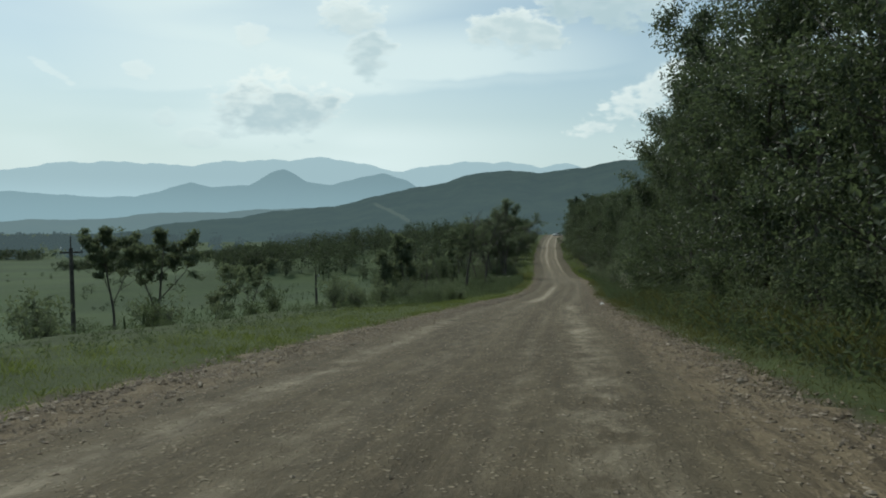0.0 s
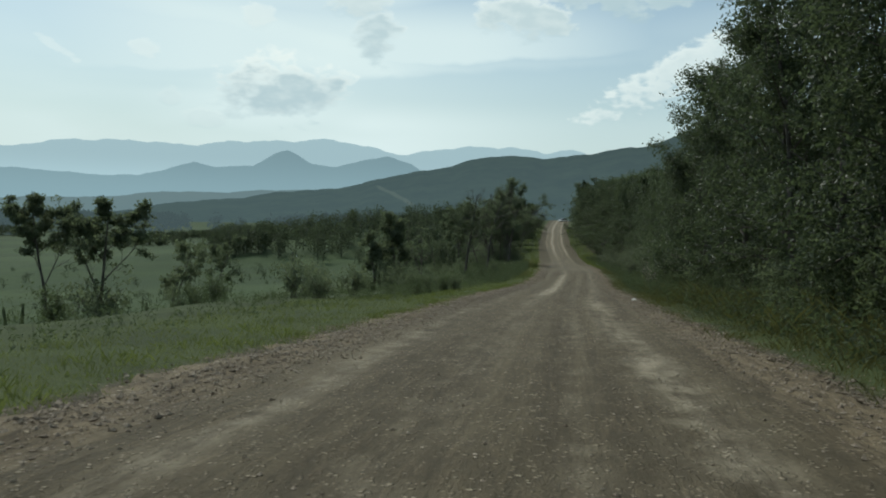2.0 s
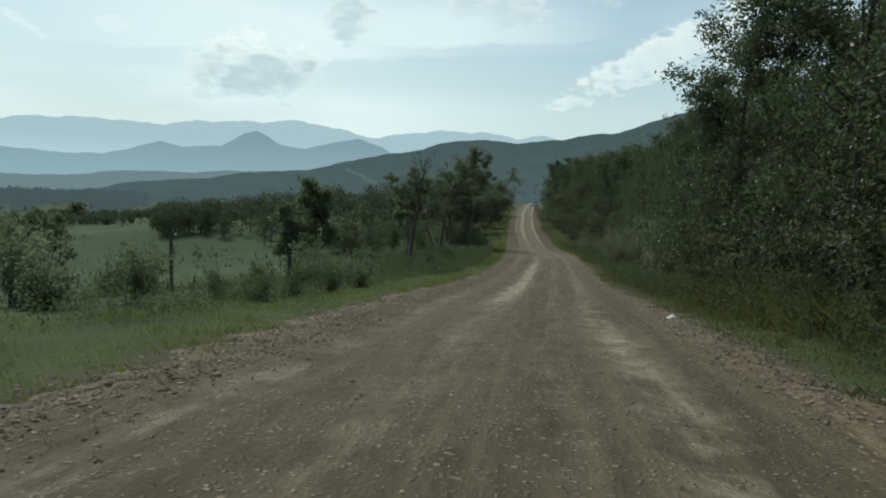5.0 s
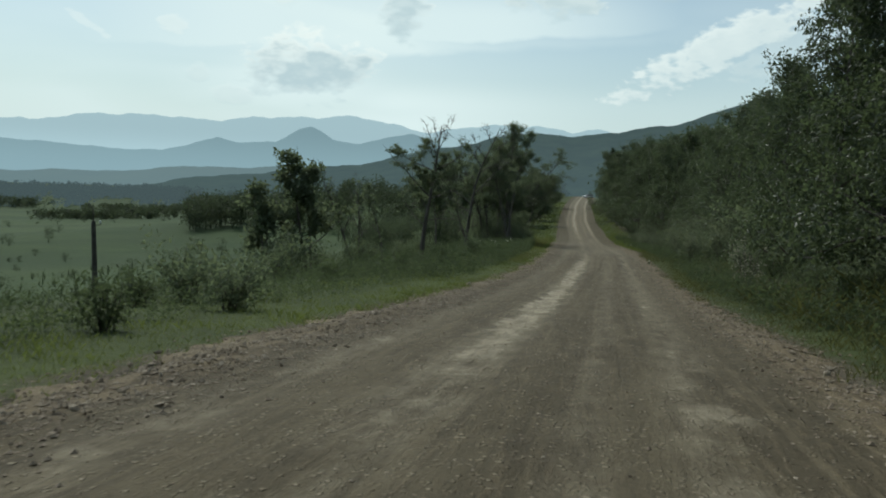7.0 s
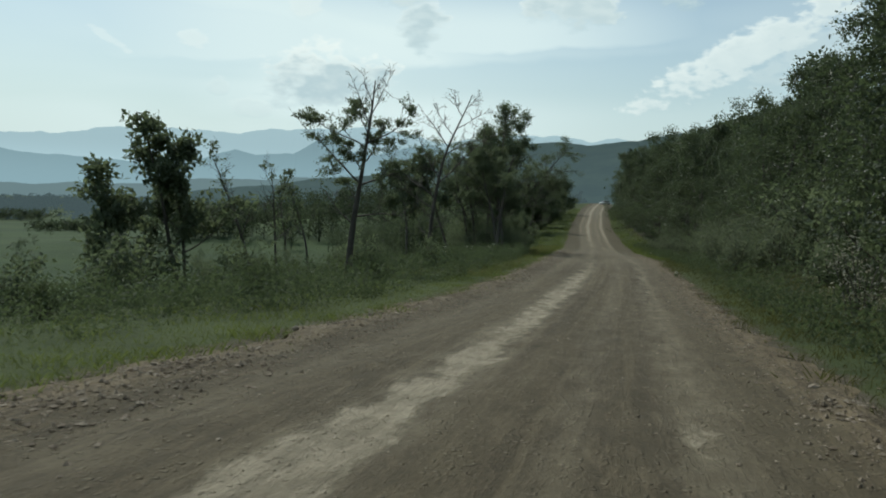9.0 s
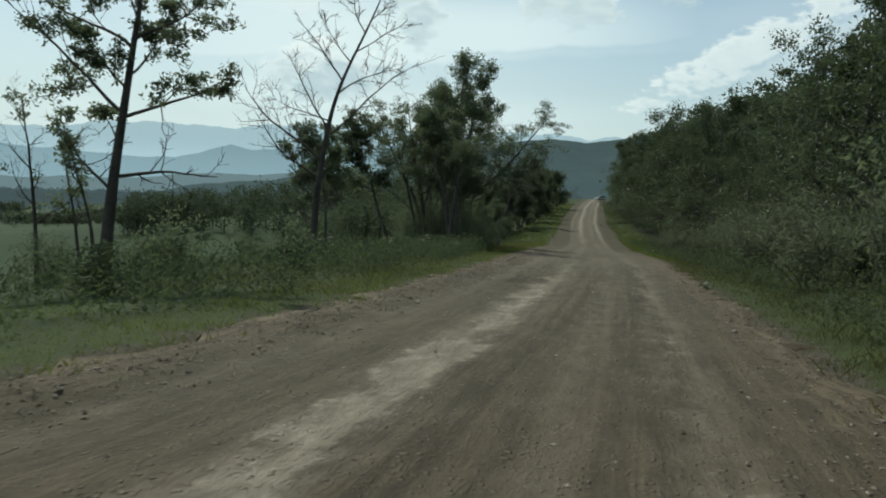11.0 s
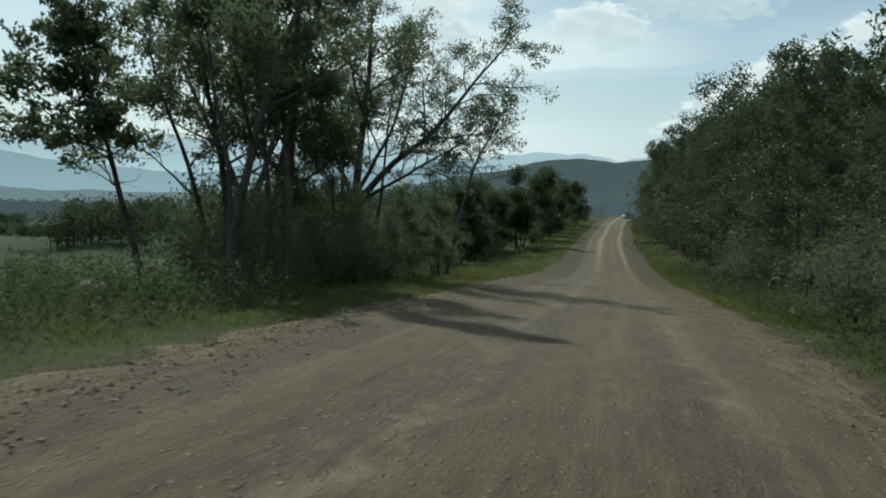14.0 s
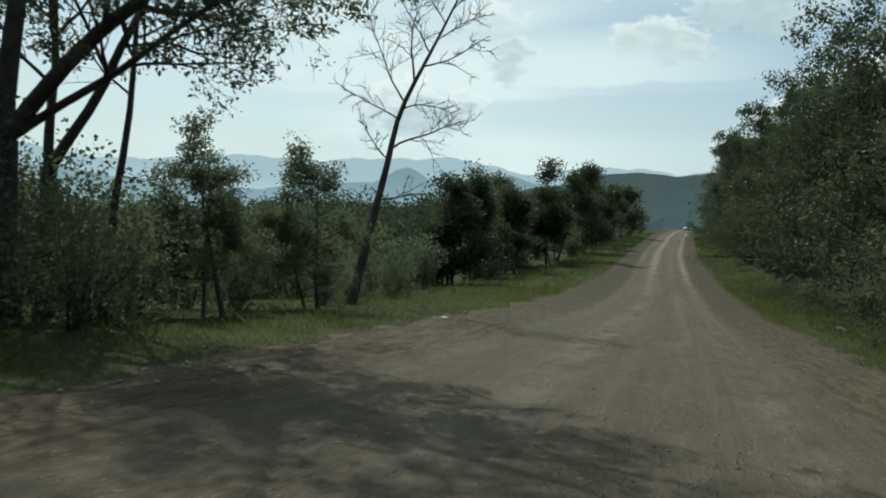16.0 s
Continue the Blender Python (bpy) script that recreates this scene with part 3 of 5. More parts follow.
def skeleton(rng, height, tilt=(0, 0), girth=0.14, first=0.3, reach=0.42, kids=(11, 5, 4), levels=3, rise=0.05, wander=0.07, stems=1, inc=(80, 25), favour=None, forks=(), taper=0.55):
    """Trunks, limbs and twigs: lines for tube(), and the twigs' points. forks: big limbs (direction, length, girth) from the top of a short bole."""
    lines, tips = [], []
    for s in range(len(forks) or stems):
        lean_way = np.array([tilt[0] + (rng.normal(0, 0.16) if stems > 1 else 0), tilt[1] + (rng.normal(0, 0.16) if stems > 1 else 0), 1.0])
        base = np.array([rng.normal(0, 0.25), rng.normal(0, 0.25), -0.25]) if stems > 1 else np.array([0, 0, -0.25])
        tall = height * (1.0 if s == 0 else rng.uniform(0.7, 0.97))
        pts, rad = limb(rng, base, unit(lean_way), tall, girth * (1 if s == 0 else 0.7), girth * 0.13, 12, wander * 0.5, 0.0)
        if forks:
            way, tall, g = forks[s]
            pts, rad = limb(rng, (0, 0, height), unit(np.array(way, float)), tall, g, g * 0.13, 12, wander * 0.8, 0.012)
            if s == 0:
                lines.append((np.array([[0, 0, -0.3], [0.02, 0, height * 0.4], [0, 0, height + 0.05]]), np.array([girth * 1.3, girth, girth * 0.9]), 0))
        rad[0] *= 1.0 if forks else 1.35
        lines.append((pts, rad, 0))
        n1 = kids[0] if stems == 1 else max(4, int(kids[0] * 0.6))
        spin = rng.uniform(0, 6.28)
        for i in range(n1):
            t = first + (0.98 - first) * ((i + rng.uniform(0, 0.8)) / n1)
            j = min(int(t * 12), 11)
            p = pts[j] + (pts[j + 1] - pts[j]) * (t * 12 - j)
            spin += 2.4 + rng.normal(0, 0.4)
            around = spin if favour is None or rng.random() > 0.55 else favour + rng.normal(0, 0.6)
            way = turned(rng, unit(pts[j + 1] - pts[j]), inc[0] + (inc[1] - inc[0]) * (t - first) / (1 - first) + rng.normal(0, 7), around)
            ln = reach * (tall if forks else height) * (1 - taper * (t - first) / (1 - first)) * rng.uniform(0.6, 1.15)
            r = rad[j] * rng.uniform(0.4, 0.6)
            b, br = limb(rng, p, way, ln, r, r * 0.22, 7, wander * 1.5, rise)
            lines.append((b, br, 1))
            for k in range(kids[1] if levels > 1 else 0):
                t2 = 0.25 + 0.75 * (k + rng.random()) / kids[1]
                q = min(int(t2 * 7), 6)
                w2 = turned(rng, unit(b[q + 1] - b[q]), rng.uniform(28, 55))
                c, cr = limb(rng, b[q], w2, ln * rng.uniform(0.3, 0.55), br[q] * 0.55, max(br[q] * 0.15, 0.004), 5, wander * 2.2, rise * 1.4)
                lines.append((c, cr, 2))
                tips.extend(c[2:])
                for m in range(kids[2] if levels > 2 else 0):
                    e = rng.integers(1, 5)
                    w3 = turned(rng, unit(c[e + 1] - c[e]), rng.uniform(25, 60))
                    f, fr = limb(rng, c[e], w3, ln * rng.uniform(0.14, 0.28), max(cr[e] * 0.5, 0.005), 0.003, 3, wander * 2.5, rise)
                    lines.append((f, fr, 3))
                    tips.extend(f[1:])
            tips.append(b[-1])
    return lines, np.array(tips)


def leaves(rng, centres, count, size, scatter, flat=0.7, slim=0.5):
    """Loose single leaves, kite-shaped, round the centres."""
    c = centres[rng.integers(0, len(centres), count)] + rng.normal(0, 1, (count, 3)) * np.array([scatter, scatter, scatter * flat])
    d = unit(rng.normal(0, 1, (count, 3)) + np.array([0, 0, -0.15]))
    w = unit(np.cross(d, rng.normal(0, 1, (count, 3))))
    nrm = np.cross(d, w)
    l = size * rng.uniform(0.55, 1.3, (count, 1))
    v = np.stack([c, c + d * l * 0.45 + w * l * slim * 0.5 + nrm * l * 0.08, c + d * l, c + d * l * 0.45 - w * l * slim * 0.5 + nrm * l * 0.08], 1)
    return v.reshape(-1, 3), np.arange(count * 4).reshape(-1, 4)


def clumps(rng, tips, number, each, size, radius, flat=0.6, slim=0.5):
    """Leaves gathered in tufts at some of the twigs."""
    pick = tips[rng.choice(len(tips), min(number, len(tips)), replace=False)]
    which = np.repeat(pick, each, axis=0)
    n = len(which)
    ball = unit(rng.normal(0, 1, (n, 3))) * (rng.random((n, 1)) ** 0.45) * radius * np.repeat(rng.uniform(0.6, 1.25, len(pick)), each)[:, None]
    return leaves(rng, which + ball * np.array([1, 1, flat]), n, size, 0.02, 1.0, slim)


def plant(kind, lines, leaf_sets, bark, leaf_mat, label, category, group, sides=(7, 5, 3, 3), crown="crown", branchy=False):
    """A tree or shrub: an empty at its foot with trunk and crown under it."""
    top = tagged(new(kind), label, category, group)
    if branchy:
        # each big limb with its own twigs is a part
        limbs = []
        for line in lines:
            if line[2] == 0:
                limbs.append(["trunk", [line]])
            elif line[2] == 1:
                limbs.append(["branch", [line]])
            else:
                limbs[-1][1].append(line)
        for part_name, some in limbs:
            v, f = tube(some, sides)
            child(part_name, smooth(mesh_of(part_name, v, f, bark)), top)
    else:
        v, f = tube(lines, sides)
        child("trunk", smooth(mesh_of("trunk", v, f, bark)), top)
    if leaf_sets:
        vs, fs, n = [], [], 0
        for v, f in leaf_sets:
            vs.append(v), fs.append(f + n)
            n += len(v)
        child(crown, mesh_of(crown, np.concatenate(vs), np.concatenate(fs), leaf_mat), top)
    return top


def stand(ob, x, y, turn=0.0, size=1.0, sink=0.0):
    ob.matrix_basis = pose(x, y, float(land(x, y)) - sink, 0, 0, turn) @ Matrix.Diagonal((size, size, size, 1))
    return ob


def stand_copy(ob, x, y, turn, size=1.0, tall=1.0):
    made = copy_thing(ob, pose(x, y, float(land(x, y)) - 0.05, 0, 0, turn))
    made.scale = (size, size, size * tall)
    return made


# ---------- left of the road: single trees ----------
def airy_tree(seed, x, y, height, label, tilt=(0, 0), girth=0.12, first=0.45, reach=0.36, tufts=90, each=26, size=0.26, radius=0.6, stems=1, kids=(9, 5, 3), inc=(70, 25), favour=None, bark=None, rise=0.07, top=0.0, taper=0.55):
    rng = np.random.default_rng(seed)
    lines, tips = skeleton(rng, height, tilt, girth, first, reach, kids, 3, rise, 0.08, stems, inc, favour, (), taper)
    tips = tips[tips[:, 2] > top * height]
    far = y > 180
    if far:
        lines = [line for line in lines if line[2] < 3]
    # trees past y = 180 take the darkened leaf colour as well
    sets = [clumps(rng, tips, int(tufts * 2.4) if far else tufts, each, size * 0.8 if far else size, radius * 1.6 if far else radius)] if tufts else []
    return stand(plant("tree", lines, sets, bark or M_BARK, M_DARKENED_LEAF if far else M_LEAF, label, "tree", "roadside trees"), x, y)


def bare_tree(seed, x, y, height, label, tilt=(0, 0), girth=0.13, first=0.35, reach=0.42, kids=(12, 7, 6), inc=(62, 22), tufts=0, favour=None, bark=None, bow=0.0):
    """bow: how far the trunk curves over to the right, growing with the height."""
    rng = np.random.default_rng(seed)
    lines, tips = skeleton(rng, height, tilt, girth, first, reach, kids, 3, 0.06, 0.085, 1, inc, favour)
    for pts, _, _ in lines:
        pts[:, 0] += bow * np.clip(pts[:, 2], 0, None) ** 2
    tips[:, 0] += bow * np.clip(tips[:, 2], 0, None) ** 2
    sets = [clumps(rng, tips[(tips[:, 2] > height * 0.42)], tufts, 20, 0.17, 0.34)] if tufts else []
    return stand(plant("bare_tree", lines, sets, bark or M_BARK, M_LEAF, label, "tree", "roadside trees", (8, 6, 4, 3), "foliage", True), x, y)


def bough(rng, lines, tips, start, way, length, r, rise, kids=6, twigs=4, spread_of=(30, 75), wander=0.10, tail=0.16):
    """One big limb with its side branches and twigs, which stand up from it."""
    b, br = limb(rng, start, way, length, r, r * tail, 9, wander, rise)
    lines.append((b, br, 1))
    side = 1.0
    for k in range(kids):
        t = 0.22 + 0.76 * (k + rng.uniform(0.1, 0.9)) / kids
        q = min(int(t * 9), 8)
        side = -side
        d = unit(b[q + 1] - b[q])
        across = unit(np.cross(d, np.array([0.15 * rng.normal(), 1.0, 0.0])) * side + rng.normal(0, 0.7, 3) + np.array([0, 0, 0.15]))
        a = radians(rng.uniform(*spread_of))
        ln = length * rng.uniform(0.16, 0.52) * (1.15 - 0.5 * t)
        c, cr = limb(rng, b[q], unit(d * math.cos(a) + across * math.sin(a)), ln, max(br[q] * 0.5, 0.011), 0.006, 6, wander * 1.7, rise * 0.8 + 0.03)
        lines.append((c, cr, 2))
        tips.extend(c[2:])
        for m in range(twigs):
            e = rng.integers(1, 6)
            f, fr = limb(rng, c[e], turned(rng, unit(c[e + 1] - c[e]) if e < 6 else d, rng.uniform(25, 60)), ln * rng.uniform(0.22, 0.5), max(cr[e] * 0.5, 0.008), 0.005, 4, wander * 2.2, 0.05)
            lines.append((f, fr, 3))
            tips.extend(f[1:])
    tips.append(b[-1])


def shaped_tree(seed, x, y, trunk, girth, limbs, label, tufts=0, each=20, size=0.15, radius=0.34, leafy_from=0.0, leafy_to=99.0, kids=6, twigs=4, bark=None, kind="bare_tree", face=14.0, grown=1.0):
    """A tree drawn limb by limb. trunk: (sideways, height); limbs: height, bearing (0 sideways right, 90 away, 180 left), slope, length, rise, girth. face: how far its sideways line is turned."""
    rng = np.random.default_rng(seed)
    turn = radians(face)
    hs = np.array([p[1] for p in trunk], float)
    sx = np.array([p[0] for p in trunk], float)
    grid = np.linspace(hs[0], hs[-1], 18)
    ox = np.interp(grid, hs, sx)
    ox[1:-1] = (ox[:-2] + 2 * ox[1:-1] + ox[2:]) / 4
    pts = np.stack([ox * math.cos(turn), ox * math.sin(turn) + 0.06 * np.sin(grid * 0.9), grid], -1)
    rad = girth * (1 - 0.86 * ((grid - grid[0]) / (grid[-1] - grid[0])) ** 0.85)
    rad[0] *= 1.3
    lines, tips = [(pts, rad, 0)], []
    for h, bearing, slope, length, rise, share in limbs:
        j = int(np.clip(np.searchsorted(grid, h) - 1, 0, 16))
        start = pts[j] + (pts[j + 1] - pts[j]) * (h - grid[j]) / (grid[j + 1] - grid[j])
        a, e = radians(bearing) + turn, radians(slope)
        bough(rng, lines, tips, start, np.array([math.cos(a) * math.cos(e), math.sin(a) * math.cos(e), math.sin(e)]), length, rad[j] * share, rise, kids, twigs)
    tips = np.array(tips)
    tips = tips[(tips[:, 2] > leafy_from) & (tips[:, 2] < leafy_to)]
    sets = [clumps(rng, tips, tufts, each, size, radius)] if tufts else []
    return stand(plant(kind, lines, sets, bark or M_BARK, M_LEAF, label, "tree", "roadside trees", (9, 6, 4, 3), "foliage", True), x, y, 0.0, grown)


SLIM = "slender tree with a flat leafy top above the meadow"
LEAFY = "dark leafy roadside tree with gaps in its crown"
shaped_tree(11, -38.2, 67.2, ((0, -0.3), (0, 2.0), (-0.3, 4.0), (-0.55, 6.0), (-0.7, 7.9)), 0.13, (
    (2.6, 5, 66, 4.8, 0.0, 0.55), (3.4, 175, 60, 4.0, 0.02, 0.45), (4.2, 90, 60, 3.4, 0.0, 0.45), (4.6, 350, 52, 3.2, -0.02, 0.5), (5.2, 185, 48, 2.7, -0.02, 0.5), (5.8, 10, 42, 2.2, -0.03, 0.5), (6.3, 160, 40, 2.0, -0.03, 0.5), (6.8, 280, 50, 1.4, 0.0, 0.6)),
    SLIM, 320, 30, 0.20, 0.40, 4.5, kind="tree", face=28.0, grown=1.2)
shaped_tree(12, -36.0, 70.5, ((0, -0.3), (0.1, 1.6), (0.3, 3.5), (0.5, 5.6), (0.6, 7.6)), 0.15, (
    (1.4, 178, 64, 5.8, -0.005, 0.6), (2.6, 355, 56, 5.2, -0.01, 0.55), (3.4, 80, 58, 3.6, 0.0, 0.45), (4.0, 185, 52, 3.6, -0.02, 0.5), (4.6, 5, 45, 3.4, -0.03, 0.5), (5.4, 175, 40, 2.6, -0.03, 0.5), (6.0, 15, 38, 2.3, -0.03, 0.5), (6.6, 250, 45, 1.6, 0.0, 0.6)),
    SLIM, 390, 30, 0.20, 0.42, 3.9, kind="tree", face=27.0, grown=1.2)
airy_tree(13, -33.0, 76.0, 6.8, LEAFY, (0.1, 0), 0.09, 0.3, 0.40, 110, 28, 0.25, 0.5, 2)
airy_tree(14, -30.6, 80.0, 7.0, LEAFY, (0.05, 0), 0.08, 0.35, 0.38, 90, 28, 0.25, 0.5, 2)
airy_tree(15, -18.7, 99.5, 7.2, LEAFY, (-0.03, 0), 0.14, 0.28, 0.38, 170, 28, 0.3, 0.62, 2)
airy_tree(19, -20.8, 97.0, 6.0, LEAFY, (-0.03, 0), 0.14, 0.28, 0.38, 110, 28, 0.3, 0.62, 2)
shaped_tree(21, -11.9, 102.4, ((0, -0.3), (0.06, 1.5), (0.2, 2.7), (0.45, 4.2), (0.62, 5.3), (0.75, 6.4), (0.9, 7.6), (1.02, 9.0)), 0.19, (
    (2.4, 178, 42, 2.1, 0.03, 0.34), (2.75, 4, 12, 2.5, 0.02, 0.40), (3.4, 100, 30, 1.6, 0.03, 0.3), (4.2, 8, 16, 2.9, 0.02, 0.50), (4.3, 172, 30, 3.8, 0.04, 0.52), (4.9, 250, 35, 1.9, 0.03, 0.4),
    (5.2, 20, 45, 2.4, 0.03, 0.45), (5.9, 186, 30, 3.2, 0.02, 0.55), (6.1, 350, 32, 3.0, 0.02, 0.55), (6.6, 120, 40, 2.0, 0.03, 0.5), (7.0, 172, 62, 2.6, 0.03, 0.6), (7.4, 8, 62, 2.4, 0.02, 0.6), (7.9, 195, 70, 1.7, 0.02, 0.6), (8.3, 20, 66, 1.3, 0.02, 0.6)),
    "half-dead tree with dark leaf tufts among bare branches", 420, 30, 0.11, 0.26, 4.3, 8.2, 8, 5)
shaped_tree(122, -10.6, 113.7, ((0, -0.3), (0.04, 1.2), (0.11, 2.6), (0.38, 4.4), (0.62, 5.8), (1.05, 7.2), (1.7, 8.6), (2.3, 10.0)), 0.17, (
    (1.6, 170, 45, 1.1, 0.03, 0.2), (2.0, 10, 40, 1.3, 0.03, 0.2), (2.7, 185, 35, 1.5, 0.02, 0.25), (3.3, 182, 26, 3.6, 0.035, 0.42), (3.9, 175, 44, 4.4, 0.015, 0.5), (4.8, 356, 36, 4.9, -0.03, 0.52), (5.1, 178, 62, 3.2, 0.0, 0.45),
    (5.4, 190, 22, 2.4, 0.02, 0.35), (6.4, 4, 30, 2.8, -0.01, 0.5), (6.9, 170, 58, 2.8, 0.02, 0.55), (7.6, 182, 48, 2.2, 0.03, 0.5), (8.0, 352, 26, 2.4, 0.0, 0.5), (8.7, 174, 62, 1.7, 0.02, 0.6), (9.2, 5, 38, 1.4, 0.02, 0.6)),
    "leafless grey tree with forked bare branches", kids=11, twigs=6)
shaped_tree(25, -9.9, 161.7, ((0, -0.3), (0.45, 2.0), (1.05, 4.6), (1.2, 5.7), (1.55, 6.5), (2.05, 7.6), (2.5, 8.6), (2.95, 9.6)), 0.17, (
    (3.2, 0, 12, 2.3, -0.06, 0.3), (4.7, 4, 38, 3.0, -0.09, 0.42), (4.4, 178, 40, 1.6, 0.02, 0.3), (5.6, 180, 30, 2.1, 0.0, 0.35), (6.1, 172, 52, 3.4, 0.05, 0.4), (5.9, 350, 30, 1.8, -0.04, 0.35), (6.7, 168, 72, 3.0, 0.0, 0.6),
    (7.2, 6, 30, 2.2, -0.02, 0.5), (7.6, 175, 60, 2.0, 0.03, 0.5), (8.0, 355, 34, 1.9, 0.0, 0.5), (8.5, 190, 64, 1.5, 0.02, 0.55), (8.9, 10, 40, 1.2, 0.0, 0.6)),
    "leafless grey tree with forked bare branches", kids=11, twigs=6, face=17.0)
bare_tree(23, -16.6, 103.0, 7.2, "thin leaning tree with a sparse top", (-0.34, 0), 0.10, 0.35, 0.26, (9, 5, 4), (45, 20), 16)
bare_tree(24, -17.6, 107.5, 6.6, "thin leaning tree with a sparse top", (-0.06, 0), 0.09, 0.35, 0.26, (9, 5, 4), (45, 20), 8)
bare_tree(26, -17.9, 110.6, 5.6, "thin leaning tree with a sparse top", (-0.16, 0), 0.08, 0.4, 0.26, (8, 5, 4), (45, 20), 30)
bare_tree(27, -16.0, 108.2, 5.8, "thin leaning tree with a sparse top", (-0.12, 0), 0.08, 0.4, 0.26, (8, 5, 4), (45, 20), 30)
airy_tree(31, -16.5, 132.3, 6.8, LEAFY, (0, 0), 0.12, 0.44, 0.44, 320, 34, 0.19, 0.42, 1, (12, 5, 3), (66, 30), None, None, 0.07, 0.50, 0.4)
airy_tree(32, -14.2, 139.5, 8.6, "leaning leafy tree on the grassy verge", (-0.42, 0), 0.13, 0.40, 0.44, 360, 34, 0.19, 0.43, 1, (13, 6, 3), (70, 28), 2.9, None, 0.07, 0.42)
airy_tree(33, -12.4, 141.0, 9.8, LEAFY, (-0.06, 0), 0.16, 0.34, 0.38, 230, 50, 0.13, 0.48, 2, (9, 5, 3), (66, 25), None, None, 0.07, 0.4)
airy_tree(49, -9.7, 135.8, 11.4, LEAFY, (0.02, 0), 0.15, 0.34, 0.36, 460, 48, 0.13, 0.50, 2, (11, 5, 3), (66, 25), None, None, 0.07, 0.42)
PALE = "tall leafy tree with a pale trunk in a thicket"
airy_tree(134, -11.0, 141.6, 13.0, PALE, (0.02, 0), 0.19, 0.26, 0.30, 560, 52, 0.13, 0.55, 2, (13, 5, 3), (66, 22), None, M_PALE_BARK)
airy_tree(35, -9.8, 139.4, 11.0, PALE, (0.03, 0), 0.15, 0.26, 0.32, 460, 52, 0.13, 0.55, 2, (12, 5, 3), (62, 22), None, M_PALE_BARK)


def forked_tree(seed, x, y, bole, girth, forks, tufts, each, size, radius, label):
    """A short thick bole that parts into big leaning limbs."""
    rng = np.random.default_rng(seed)
    lines, tips = skeleton(rng, bole, (0, 0), girth, 0.25, 0.44, (13, 7, 5), 3, 0.025, 0.085, 1, (58, 26), None, forks)
    return stand(plant("tree", lines, [clumps(rng, tips, tufts, each, size, radius)], M_BARK, M_LEAF, label, "tree", "roadside trees", (9, 6, 4, 3)), x, y)


OVER = "spreading tree whose thick limbs lean over the road"
forked_tree(37, -11.1, 149.7, 3.1, 0.27, (((0.48, 0.14, 0.87), 9.8, 0.155), ((-0.04, 0.05, 1.0), 9.0, 0.19), ((-0.5, 0.1, 0.9), 6.5, 0.12), ((0.74, 0.2, 0.60), 7.0, 0.085)), 1150, 34, 0.10, 0.38, OVER)
forked_tree(56, -12.6, 152.4, 3.0, 0.18, (((0.52, 0.1, 0.86), 8.6, 0.12), ((-0.12, 0.1, 1.0), 7.0, 0.11)), 560, 34, 0.10, 0.38, OVER)
forked_tree(36, -13.4, 144.4, 2.6, 0.19, (((0.25, 0.25, 0.95), 8.5, 0.14), ((-0.4, -0.1, 1.0), 8.0, 0.14)), 420, 24, 0.15, 0.48, LEAFY)
airy_tree(38, -11.2, 152.4, 10.6, LEAFY, (0.0, 0), 0.10, 0.42, 0.30, 90, 36, 0.12, 0.5, 1)
airy_tree(39, -13.0, 147.0, 9.6, LEAFY, (-0.1, 0), 0.15, 0.28, 0.36, 140, 36, 0.12, 0.5, 2)
airy_tree(55, -10.9, 147.3, 5.6, LEAFY, (-0.05, 0), 0.09, 0.25, 0.40, 300, 70, 0.062, 0.40, 2, (11, 5, 3), (72, 40))
airy_tree(41, -9.6, 154.2, 3.5, "small leafy tree at the thicket's edge", (0.02, 0), 0.07, 0.24, 0.46, 480, 48, 0.072, 0.32, 2, (14, 6, 3), (78, 45), None, None, 0.07, 0.22, 0.35)
airy_tree(42, -9.7, 158.6, 3.7, "small leafy tree at the thicket's edge", (0, 0), 0.07, 0.26, 0.44, 480, 48, 0.078, 0.34, 2, (14, 6, 3), (78, 45), None, None, 0.07, 0.22, 0.35)
airy_tree(43, -15.8, 199.0, 7.2, LEAFY, (0, 0), 0.13, 0.14, 0.42, 240, 26, 0.28, 0.7, 2)
airy_tree(50, -15.0, 207.5, 6.2, LEAFY, (0, 0), 0.13, 0.12, 0.46, 200, 26, 0.30, 0.75, 2)
airy_tree(51, -14.4, 220.0, 7.6, LEAFY, (0, 0), 0.13, 0.12, 0.46, 220, 26, 0.32, 0.75, 2)
airy_tree(52, -13.9, 243.0, 8.2, LEAFY, (0, 0), 0.13, 0.12, 0.46, 220, 26, 0.34, 0.8, 2)
airy_tree(53, -14.2, 257.0, 7.4, LEAFY, (0, 0), 0.13, 0.12, 0.46, 220, 26, 0.36, 0.8, 2)
airy_tree(54, -14.6, 284.0, 8.6, LEAFY, (0, 0), 0.13, 0.12, 0.46, 220, 26, 0.4, 0.9, 2)
airy_tree(48, -14.6, 188.0, 6.2, LEAFY, (0, 0), 0.13, 0.14, 0.42, 210, 26, 0.30, 0.75, 2)
airy_tree(44, -14.8, 228.0, 9.6, LEAFY, (0, 0), 0.15, 0.2, 0.44, 210, 26, 0.36, 0.9, 2)
airy_tree(45, -17.5, 216.0, 7.6, LEAFY, (0, 0), 0.15, 0.2, 0.44, 180, 26, 0.36, 0.9, 2)
airy_tree(46, -14.5, 298.0, 9.5, LEAFY, (0, 0), 0.16, 0.15, 0.46, 200, 26, 0.46, 1.0, 2)
airy_tree(47, -15.5, 270.0, 10.0, LEAFY, (0, 0), 0.16, 0.15, 0.46, 200, 26, 0.46, 1.0, 2)


